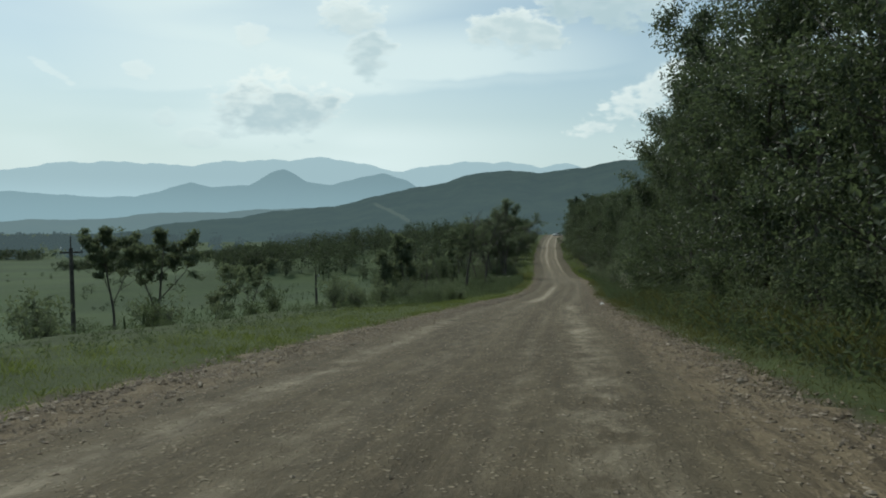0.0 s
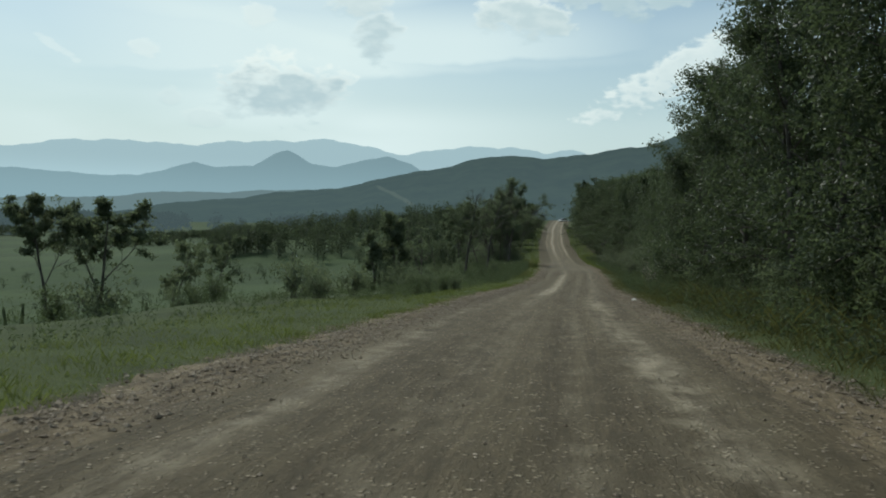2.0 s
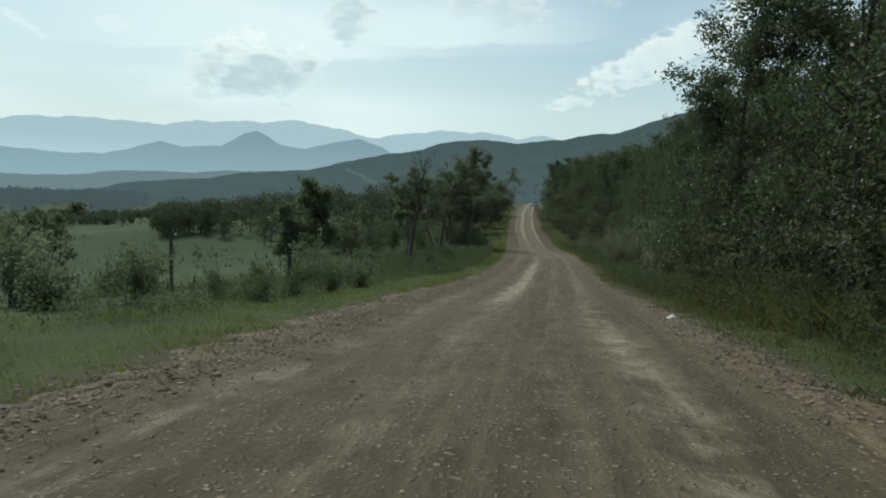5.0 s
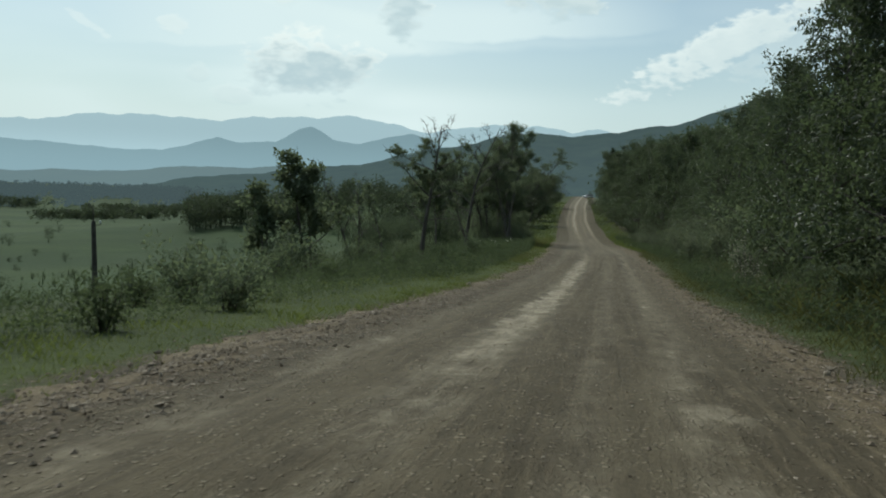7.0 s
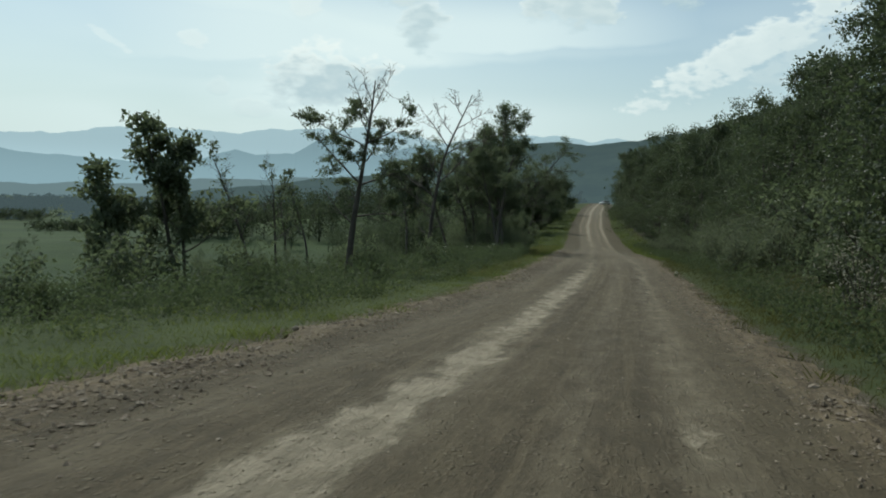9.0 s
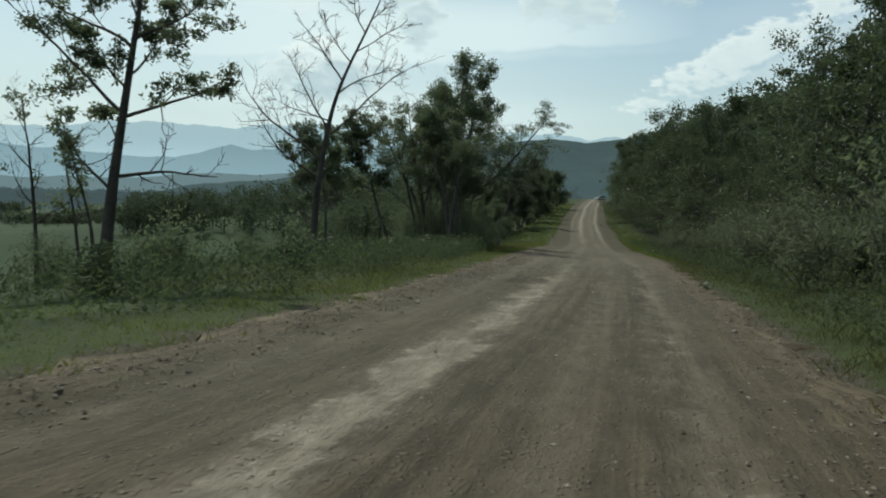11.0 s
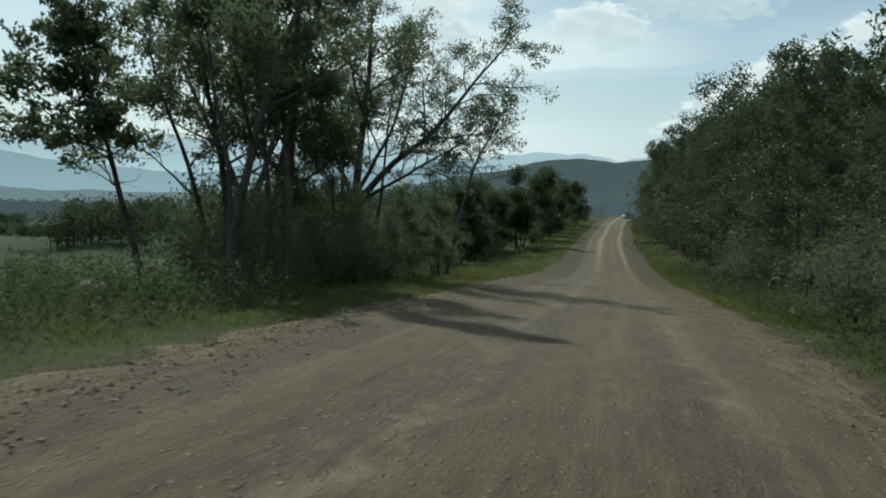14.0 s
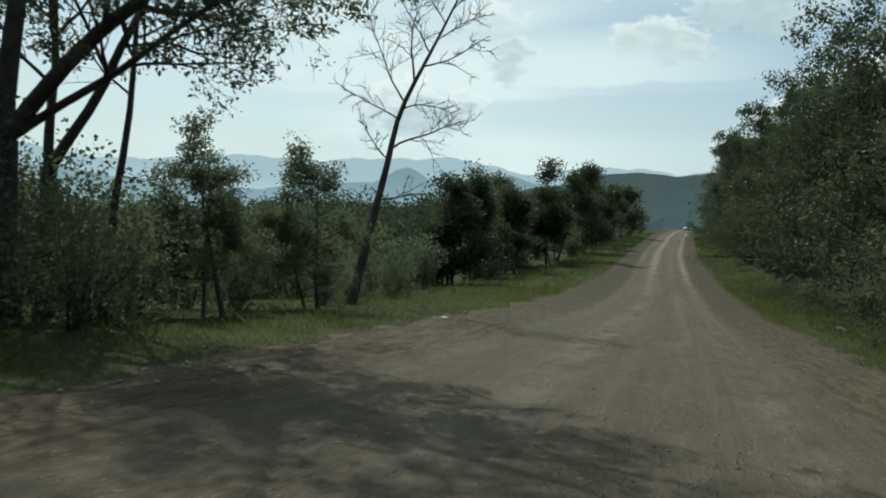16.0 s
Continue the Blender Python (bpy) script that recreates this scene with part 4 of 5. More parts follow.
# ---------- shrubs ----------
def shrub(seed, height, width, number, each, size, mat, label, group, slim=0.5):
    rng = np.random.default_rng(seed)
    lines, tips = [], []
    for i in range(11):
        a, s = i * 2.4 + rng.normal(0, 0.3), rng.uniform(0.15, 1.0)
        way = unit(np.array([math.cos(a) * s * width / height, math.sin(a) * s * width / height, 1.0]))
        p, r = limb(rng, (rng.normal(0, 0.1), rng.normal(0, 0.1), -0.15), way, height * rng.uniform(0.6, 1.0), 0.03, 0.006, 7, 0.12, -0.01)
        lines.append((p, r, 1))
        tips.extend(p[2:])
        for k in range(4):
            q = rng.integers(2, 7)
            c, cr = limb(rng, p[q], turned(rng, unit(p[q] - p[q - 1]), rng.uniform(30, 65)), height * rng.uniform(0.2, 0.4), 0.012, 0.004, 4, 0.15, 0.02)
            tips.extend(c[1:])
    return plant("shrub", lines, [clumps(rng, np.array(tips), number, each, size, 0.34 * height ** 0.5, 0.8, slim)], M_BARK, mat, label, "shrub", group, (3, 3, 3, 3), "foliage")


DARK_SHRUB = "dense dark green shrub beside the road"
GREY_SHRUB = "grey-green willow shrub on the grassy bank"
shrubs_dark = [shrub(60 + i, 2.2, 1.3, 70, 19, 0.165, M_LEAF, DARK_SHRUB, "roadside shrubs") for i in range(3)]
shrubs_grey = [shrub(70 + i, 2.6, 1.7, 80, 17, 0.19, M_WILLOW, GREY_SHRUB, "willow shrubs", 0.28) for i in range(3)]
OLIVE_SHRUB = "dull olive-green shrub among tall weeds"
shrubs_olive = [shrub(75 + i, 1.9, 1.3, 80, 15, 0.18, M_WEED, OLIVE_SHRUB, "weedy shrubs", 0.35) for i in range(3)]
for ob, (x, y) in zip(shrubs_dark + shrubs_grey + shrubs_olive, ((-17.0, 64.0), (-14.5, 52.0), (-18.4, 93.0), (6.6, 124.0), (6.0, 140.0), (6.2, 110.0), (7.2, 14.0), (6.8, 33.0), (-19.6, 86.0))):
    stand(ob, x, y)
LEFT_SHRUBS = ((-24, 47, 1.0), (-19, 52, 0.8), (-22, 58, 0.9), (-16, 60, 0.75), (-40, 62, 1.0), (-34, 68, 1.2), (-30, 72, 0.9), (-35.4, 70, 1.7), (-25.8, 37.5, 1.1), (-23.5, 36, 0.9), (-10.2, 66.5, 0.85), (-8.9, 67.5, 0.6), (-11.5, 52.5, 0.75), (-13.0, 50.5, 0.8), (-10.0, 55.0, 0.5), (-13.5, 74, 0.5), (-11, 80, 0.5),
               (-15, 84, 1.0), (-10.5, 88, 0.7), (-17, 92, 1.3), (-19.5, 97, 1.4), (-14.5, 96, 1.0), (-10, 99, 0.7), (-13, 108, 1.0), (-9.5, 109, 0.8), (-11.5, 118, 0.6), (-9.6, 131, 0.4),
               (-8.7, 56.4, 0.46), (-7.8, 59.2, 0.52), (-7.9, 63.8, 0.56), (-8.9, 53.6, 0.5), (-12.8, 60.6, 0.45), (-10.6, 64.6, 0.55), (-13.4, 176, 1.2), (-15.0, 183, 1.4), (-16.0, 190, 1.5), (-14.2, 196, 1.1), (-17.5, 205, 1.6), (-16.0, 213, 1.5),
               (-18.0, 222, 1.6), (-14.6, 236, 1.7), (-16.0, 245, 1.8), (-15.5, 258, 1.8), (-15.0, 275, 1.8), (-16.0, 287, 2.0), (-14.0, 310, 1.8), (-13.0, 326, 1.6))
THICK_SHRUB = "tall dense dark shrub with small leaves under the trees"
shrubs_thick = [shrub(85 + i, 3.0, 1.7, 150, 24, 0.095, M_THICK, THICK_SHRUB, "thicket shrubs") for i in range(4)]
THICKET = ((-8.9, 138.6, 0.6), (-10.6, 139.6, 1.1), (-12.4, 139.0, 0.9), (-9.4, 141.4, 0.9), (-11.4, 142.6, 1.25), (-13.2, 142.4, 1.2), (-9.2, 144.0, 0.85), (-10.6, 145.2, 1.2), (-12.4, 145.4, 1.3), (-14.6, 146.0, 1.2),
           (-9.3, 146.8, 0.8), (-10.7, 147.8, 1.2), (-12.6, 148.4, 1.35), (-9.5, 149.6, 0.75), (-10.4, 151.2, 1.05), (-12.2, 151.0, 1.3), (-14.4, 150.4, 1.3), (-11.8, 154.0, 1.15), (-13.6, 153.6, 1.3), (-10.6, 156.6, 0.8),
           (-20.6, 99.0, 0.70), (-18.9, 101.5, 0.75), (-17.2, 103.5, 0.60), (-19.8, 104.5, 0.75), (-16.0, 106.0, 0.60), (-17.8, 108.5, 0.65), (-14.4, 109.0, 0.55), (-15.6, 112.0, 0.60), (-13.4, 114.5, 0.55),
           (-10.3, 160.6, 0.55), (-10.6, 163.4, 0.60), (-11.0, 168.4, 0.60), (-12.4, 157.0, 1.05), (-14.6, 157.6, 1.1), (-13.6, 161.6, 0.9), (-12.6, 165.6, 0.75), (-14.4, 167.0, 0.9), (-13.2, 171.4, 0.8), (-16.4, 154.0, 1.2), (-16.2, 163.0, 1.1))
R6 = random.Random(15)
for k, (x, y, size) in enumerate(THICKET):
    if k < 4:
        stand(shrubs_thick[k], x, y, R6.uniform(0, 360), size)
    else:
        stand_copy(shrubs_thick[k % 4], x, y, R6.uniform(0, 360), size * R6.uniform(0.92, 1.08), R6.uniform(0.9, 1.15))
R2 = random.Random(5)
LEFT_SHRUBS += tuple((float(edge_l(y)) - 9.0 - 1.6 * (i % 3), y, 1.5 + 0.25 * (i % 3)) for i, y in enumerate(range(172, 322, 5)))
for x, y, s in LEFT_SHRUBS:
    stand_copy(R2.choice(shrubs_dark if y > 170 else shrubs_dark + shrubs_olive), x + R2.uniform(-0.4, 0.4), y, R2.uniform(0, 360), s * R2.uniform(0.9, 1.1), R2.uniform(0.8, 1.15))
M_DRY = material("pale_dry_leaf", leaf_build((0.10, 0.10, 0.075), (0.34, 0.33, 0.27), (0.3, 0.3, 0.2), 0.7, 0.7))
for x, y, size in ((7.2, 163.0, 1.25), (6.8, 168.0, 1.45), (7.6, 171.5, 1.6), (6.5, 175.0, 1.2), (6.2, 181.0, 0.9), (6.0, 188.0, 0.8)):
    stand_copy(shrubs_grey[int(y) % 3], x, y, 40.0 * y, size, 0.95)
stand(shrub(79, 2.3, 0.9, 46, 11, 0.12, M_DRY, "half-withered bush with pale dry leaves on the bank", "weedy shrubs", 0.4), 6.4, 88.4)
yy = -6.0
while yy < 270:
    grey = yy > 98 and R2.random() < 0.75
    for row, gap in ((4.4, 0.8), (6.0, 1.2)) if yy < 98 else ((5.0, 0.8), (7.0, 1.5)) if yy < 160 else ((6.6, 0.8), (8.4, 1.5)):
        kind = R2.choice(shrubs_grey if grey else shrubs_olive if row < 6 and yy < 98 and R2.random() < 0.8 else shrubs_dark)
        stand_copy(kind, float(edge_r(yy)) + row + R2.uniform(-0.5, 0.7), yy + R2.uniform(-gap, gap), R2.uniform(0, 360), R2.uniform(0.75, 1.15) * (0.6 if yy < 98 and row < 5 else 0.85 if yy < 98 and row < 6 else 1.75 if row > 6.8 else 1.15), R2.uniform(0.85, 1.15))
    yy += R2.uniform(2.4, 3.4) if yy < 190 else R2.uniform(3.4, 4.6)


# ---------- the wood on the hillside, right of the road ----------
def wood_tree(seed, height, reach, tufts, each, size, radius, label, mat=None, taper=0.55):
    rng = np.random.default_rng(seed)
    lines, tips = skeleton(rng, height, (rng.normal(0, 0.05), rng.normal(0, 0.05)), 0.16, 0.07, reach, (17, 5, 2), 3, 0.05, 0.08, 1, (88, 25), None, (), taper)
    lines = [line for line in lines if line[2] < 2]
    return plant("tree", lines, [clumps(rng, tips, tufts, each, size, radius, 0.7)], M_BARK, mat or M_DARKENED_LEAF, label, "tree", "trees of the hillside wood", (5, 3, 3, 3))


def fir(seed, height):
    rng = np.random.default_rng(seed)
    lines = [(np.array([[0, 0, -0.2], [0, 0, height * 0.5], [0, 0, height]]), np.array([0.16, 0.09, 0.01]), 0)]
    pts = []
    for i in range(60):
        t = 0.12 + 0.86 * i / 60
        a, ln = i * 2.4, (1 - t) * height * 0.24 + 0.15
        way = np.array([math.cos(a), math.sin(a), -0.12])
        p, r = limb(rng, (0, 0, height * t), unit(way), ln, 0.03, 0.006, 5, 0.05, 0.03)
        lines.append((p, r, 2))
        pts.extend(p[1:])
    return plant("fir_tree", lines, [leaves(rng, np.array(pts), 3000, 0.36, 0.14, 0.5, 0.28)], M_BARK, M_FIR, "narrow dark fir standing out of the wood", "tree", "firs", (6, 4, 3, 3))


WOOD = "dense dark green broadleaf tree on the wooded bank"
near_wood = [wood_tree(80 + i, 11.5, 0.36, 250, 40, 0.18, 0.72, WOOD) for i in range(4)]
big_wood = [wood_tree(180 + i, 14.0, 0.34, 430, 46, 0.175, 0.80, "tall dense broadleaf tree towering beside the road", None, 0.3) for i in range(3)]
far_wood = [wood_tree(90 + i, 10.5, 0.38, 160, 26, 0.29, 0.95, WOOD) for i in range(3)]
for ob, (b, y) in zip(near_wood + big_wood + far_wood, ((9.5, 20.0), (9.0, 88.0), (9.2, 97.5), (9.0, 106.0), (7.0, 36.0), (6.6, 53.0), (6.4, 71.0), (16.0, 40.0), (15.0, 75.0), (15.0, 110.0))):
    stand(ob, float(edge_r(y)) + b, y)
R3 = random.Random(11)
row_height = table(((-20, 1.12), (40, 1.08), (62, 1.0), (70, 1.05), (77, 1.06), (78, 1.06), (100, 0.92), (114, 0.93), (127, 1.08), (136, 1.02), (141, 0.82), (152, 0.80), (162, 0.96), (172, 1.26), (186, 1.38), (215, 1.36), (235, 1.30), (300, 1.28)))
row_gap = table(((-20, 6.6), (30, 6.4), (60, 6.3), (76, 5.9), (90, 6.8), (110, 7.6), (140, 7.0), (180, 6.2), (230, 5.0), (300, 4.6)))
yy = -10.0
while yy < 300:
    s = float(row_height(yy))
    stand_copy(R3.choice(big_wood if 3 < yy < 78 else near_wood), float(edge_r(yy)) + float(row_gap(yy)) + R3.uniform(-0.7, 1.0), yy, R3.uniform(0, 360), s * R3.uniform(0.88, 1.04), R3.uniform(0.92, 1.05))
    stand_copy(R3.choice(far_wood), float(edge_r(yy)) + 13 + R3.uniform(-1.5, 2.5), yy + R3.uniform(-2, 2), R3.uniform(0, 360), s * R3.uniform(0.95, 1.15), R3.uniform(0.9, 1.05))
    if yy > 10:
        stand_copy(R3.choice(far_wood), float(edge_r(yy)) + 21 + R3.uniform(-2.5, 4), yy + R3.uniform(-3, 3), R3.uniform(0, 360), s * R3.uniform(0.95, 1.15))
    yy += R3.uniform(4.2, 5.6)
firs = fir(97, 13.0)
stand(firs, 12.6, 133.4, 0, 0.9)
stand_copy(firs, 15.5, 137.0, 80, 0.85)
stand_copy(firs, float(edge_r(288)) + 4.8, 288.7, 40, 1.38)
stand_copy(firs, float(edge_r(262)) + 9.0, 262.0, 140, 0.9)


def woods(name, spots, seed, per, size, label, mat, wide=1.0):
    """Many small far trees in one mesh; spots: x, y, height."""
    rng = np.random.default_rng(seed)
    vs, fs, n = [], [], 0
    for x, y, h in spots:
        g = float(land(x, y))
        k = 16
        w = h * rng.uniform(0.2, 0.3) * wide
        u = rng.random(k) ** 0.8
        a = rng.uniform(0, 6.28, k)
        rr = w * np.sin(np.clip(0.18 + 0.82 * u, 0, 1) * math.pi * 0.93) ** 0.6 * rng.uniform(0.35, 1.0, k)
        cen = np.stack([x + np.cos(a) * rr, y + np.sin(a) * rr, g + h * (0.14 + 0.82 * u)], -1)
        v, f = leaves(rng, cen, per, size * (h / 9) ** 0.5, 0.105 * h, 0.75, 0.7)
        t, tf = tube([(np.array([[x, y, g - 0.3], [x + rng.normal(0, 0.2), y, g + h * 0.7]]), np.array([0.14, 0.04]), 0)], (4,))
        vs += [v, t]
        fs += [f + n, tf + n + len(v)]
        n += len(v) + len(t)
    return tagged(new(name, mesh_of(name, np.concatenate(vs), np.concatenate(fs), mat)), label, "woods", kind="stuff")


def scatter(seed, count, x0, x1, y0, y1, h0, h1, from_edge=None, keep=None):
    r = random.Random(seed)
    out = []
    while len(out) < count:
        y = r.uniform(y0, y1)
        x = r.uniform(x0, x1) + (float(from_edge(y)) if from_edge else 0)
        if keep is None or keep(x, y):
            out.append((x, y, r.uniform(h0, h1)))
    return out


woods("hillside_wood", scatter(3, 90, 4.5, 30, 300, 430, 9, 12, edge_r) + scatter(4, 340, 25, 110, 0, 330, 8, 12, edge_r) + scatter(14, 70, 110, 330, 40, 500, 9, 14, edge_r), 5, 180, 0.76, "dense dark broadleaf wood covering the hillside", M_DARKENED_LEAF)
woods("valley_wood", scatter(26, 150, -60, -14, 112, 205, 4.0, 6.2, edge_l, lambda x, y: x > max(-0.40 * (y - 42), -0.49 * (y - 110)) and x < -12 - 0.05 * y) + scatter(27, 110, -70, -14, 165, 235, 3.0, 4.8, edge_l, lambda x, y: -0.50 * (y - 112) < x < -12 - 0.05 * y), 17, 540, 0.27, "dark young wood on the slope below the road", M_WOOD)
woods("valley_wood", scatter(6, 380, -150, -12, 232, 420, 6.0, 9.0, edge_l, lambda x, y: x < -9 - 0.06 * y and x > -0.40 * (y - 42)) + scatter(36, 130, -175, -40, 245, 330, 5.0, 8.0, edge_l, lambda x, y: -0.50 * (y - 42) < x < -0.40 * (y - 42)) + scatter(16, 60, -38, -8, 300, 430, 7, 10, edge_l), 7, 200, 0.62, "dark wood along the meadow below the road", M_WOOD)
HEDGES = ((-330, 560, -215, 590, 60, 6), (-265, 425, -196, 412, 40, 5), (-560, 640, -400, 600, 60, 8), (-700, 500, -520, 505, 50, 7))
spots = []
R4 = random.Random(8)
for x0, y0, x1, y1, count, h in HEDGES:
    for i in range(int(count * 2.4)):
        t = R4.random()
        spots.append((x0 + (x1 - x0) * t + R4.uniform(-4, 4), y0 + (y1 - y0) * t + R4.uniform(-18, 18), h * R4.uniform(0.75, 1.05)))
woods("meadow_shrubs", scatter(41, 330, -75, -13, 25, 230, 0.5, 1.5, edge_l, lambda x, y: math.sin(0.13 * x + 1.1 * math.sin(0.07 * y)) * math.sin(0.09 * y) > -0.1), 42, 210, 0.15, "low dark bushes and weeds dotted over the meadow", M_WEED, 2.2)
woods("meadow_bushes", scatter(51, 210, -330, -60, 120, 560, 0.8, 2.6, None, lambda x, y: x < -0.33 * y and math.sin(0.021 * x + 2 * math.sin(0.013 * y)) * math.sin(0.017 * y) > -0.1), 52, 260, 0.33, "dark bushes scattered over the far meadow", M_WOOD, 2.6)
# haze over the far wood is painted too, a bluish glow in its material
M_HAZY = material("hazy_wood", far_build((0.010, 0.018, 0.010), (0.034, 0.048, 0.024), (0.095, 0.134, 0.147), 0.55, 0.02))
far_spots = []
while len(far_spots) < 2900:
    bearing, dist = R4.uniform(radians(2), radians(62)), R4.uniform(480, 1450)
    if bearing > radians(22) and dist < 740:
        continue
    if (dist > 950 and bearing > radians(27)) or math.sin(bearing * 31) + 0.5 * math.sin(bearing * 83) + 0.6 * math.sin(dist * 0.021 + bearing * 9) > (-0.55 if bearing > radians(31) else 0.95 if bearing > radians(22) else -0.2):
        far_spots.append((-math.sin(bearing) * dist, math.cos(bearing) * dist, R4.uniform(8, 13)))
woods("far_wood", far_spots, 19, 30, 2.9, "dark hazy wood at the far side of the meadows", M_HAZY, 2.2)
woods("field_hedges", spots, 9, 80, 1.3, "dark rows of trees between green fields", M_WOOD, 2.4)


# ---------- grass and weeds ----------
def sward(name, seed, x_of, y0, y1, count, h0, h1, width, label, mat, bend=0.5):
    rng = np.random.default_rng(seed)
    y = y0 + (y1 - y0) * rng.random(count) ** 1.0
    x = x_of(rng, y, count)
    tuft = 0.55 + 0.9 * np.clip(np.sin(1.7 * x + 2.3 * np.sin(0.9 * y)) * np.sin(1.1 * y + 1.9 * np.sin(0.7 * x)), 0, 1)
    z = land(x, y) - 0.02
    h = rng.uniform(h0, h1, count) * tuft
    a = rng.uniform(0, 6.28, count)
    lean_x, lean_y = rng.normal(0, bend, count) * h, rng.normal(0, bend, count) * h
    wx, wy = np.cos(a) * width, np.sin(a) * width
    v = np.stack([np.stack([x - wx, y - wy, z], -1), np.stack([x + wx, y + wy, z], -1),
                  np.stack([x + wx * 0.5 + lean_x * 0.5, y + wy * 0.5 + lean_y * 0.5, z + h * 0.62], -1), np.stack([x + lean_x, y + lean_y, z + h], -1)], 1)
    return tagged(new(name, mesh_of(name, v.reshape(-1, 3), np.arange(count * 4).reshape(-1, 4), mat)), label, "grass", kind="stuff")


sward("verge_grass", 1, lambda r, y, n: edge_l(y) + r.normal(-0.05, 0.3, n) - 6.0 * r.random(n) ** 1.7, -2, 185, 100000, 0.05, 0.17, 0.009, "bright green grass on the verge", M_GRASS)
sward("verge_grass", 2, lambda r, y, n: edge_r(y) + r.normal(0.05, 0.25, n) + 4.6 * r.random(n) ** 1.3, -2, 146, 48000, 0.05, 0.18, 0.009, "dull green grass on the verge below the wood", M_DULL)
sward("verge_grass", 17, lambda r, y, n: edge_r(y) + r.normal(0.1, 0.25, n) + 3.6 * r.random(n) ** 1.2, 140, 215, 26000, 0.06, 0.24, 0.010, "fresh green grass on the verge below willows", M_GRASS)
def herbs(name, seed, x_of, y0, y1, count, h0, h1, size, label, mat, each=9, slim=0.32):
    """Leafy weeds: a stalk's worth of narrow leaves each."""
    rng = np.random.default_rng(seed)
    y = rng.uniform(y0, y1, count)
    x = x_of(rng, y, count)
    keep = np.sin(0.8 * x + 1.7 * np.sin(0.5 * y)) * np.sin(0.6 * y + 1.3 * np.sin(0.4 * x)) > rng.uniform(-1.0, 0.5, count)
    x, y = x[keep], y[keep]
    h = rng.uniform(h0, h1, len(x))
    g = land(x, y)
    t = np.tile(np.linspace(0.05, 1.0, each), len(x))
    c = np.stack([np.repeat(x, each), np.repeat(y, each), np.repeat(g, each) + t * np.repeat(h, each)], -1) + rng.normal(0, 0.06, (len(x) * each, 3)) * np.array([1, 1, 0.4])
    n = len(c)
    d = unit(rng.normal(0, 1, (n, 3)) + np.array([0, 0, 0.5]))
    w = unit(np.cross(d, rng.normal(0, 1, (n, 3))))
    l = size * rng.uniform(0.6, 1.3, (n, 1))
    v = np.stack([c, c + d * l * 0.45 + w * l * slim * 0.5, c + d * l, c + d * l * 0.45 - w * l * slim * 0.5], 1)
    return tagged(new(name, mesh_of(name, v.reshape(-1, 3), np.arange(n * 4).reshape(-1, 4), mat)), label, "weeds", kind="stuff")


herbs("tall_weeds", 3, lambda r, y, n: edge_l(y) - 3.5 - 24 * r.random(n) ** 1.3, 5, 190, 8000, 0.12, 0.48, 0.11, "tall weeds and grasses on the slope", M_WEED)
herbs("tall_weeds", 5, lambda r, y, n: edge_l(y) - 1.5 - 8.0 * r.random(n) ** 1.25, 80, 135, 8500, 0.35, 1.05, 0.12, "dense tall weeds between verge and thicket", M_WEED)
herbs("tall_weeds", 6, lambda r, y, n: edge_l(y) - 2.4 - 8 * r.random(n) ** 1.3, 46, 90, 3600, 0.18, 0.55, 0.09, "tall weeds between verge and meadow", M_WEED)
sward("rough_grass", 11, lambda r, y, n: edge_l(y) - 0.6 - 6.5 * r.random(n) ** 1.2, 100, 185, 16000, 0.10, 0.26, 0.006, "rough uncut yellow-green grass below the trees", M_HAY)
sward("rough_grass", 13, lambda r, y, n: edge_l(y) - 0.2 - 6.0 * r.random(n), 180, 330, 12000, 0.15, 0.5, 0.02, "rough grass on the far verge", M_GRASS)
sward("rough_grass", 14, lambda r, y, n: edge_r(y) + 0.2 + 4.0 * r.random(n), 180, 330, 9000, 0.15, 0.5, 0.02, "rough grass on the far verge below the wood", M_GRASS)
sward("rough_grass", 12, lambda r, y, n: edge_r(y) + 0.8 + 3.8 * r.random(n), 0, 150, 21000, 0.10, 0.30, 0.006, "rough uncut olive grass along the wood", M_DULL)
sward("tall_dry_grass", 16, lambda r, y, n: edge_r(y) + 1.6 + 3.6 * r.random(n), 4, 78, 12000, 0.25, 0.70, 0.007, "tall fading grass at the foot of the wood", M_DULL, 0.6)
herbs("tall_weeds", 4, lambda r, y, n: edge_r(y) + 1.1 + 4.5 * r.random(n), -2, 200, 14000, 0.2, 0.95, 0.13, "tall weeds at the foot of the wood", M_WEED)


# ---------- loose stones ----------
def stone_mesh(seed):
    rng = np.random.default_rng(seed)
    bm = bmesh.new()
    bmesh.ops.create_icosphere(bm, subdivisions=1, radius=1.0)
    squash = rng.uniform(0.45, 1.0, 3) * np.array([1, 1, 0.75])
    for v in bm.verts:
        k = rng.uniform(0.72, 1.12)
        v.co = Vector((v.co.x * squash[0] * k, v.co.y * squash[1] * k, v.co.z * squash[2] * k))
    me = bpy.data.meshes.new("stone")
    bm.to_mesh(me)
    bm.free()
    me.materials.append(M_STONE)
    return me


def road_top(x, y):
    l, r = edge_l(y) - 0.35, edge_r(y) + 0.35
    berm = (0.085 * np.exp(-((x - l - 0.75) / 0.35) ** 2) + 0.06 * np.exp(-((r - x - 0.6) / 0.3) ** 2)) * (0.6 + 0.4 * np.sin(0.8 * y + 1.5 * np.sin(0.33 * y)))
    return land(x, y) + 0.02 + rut(x - (l + r) / 2) + lumps(x, y) + berm


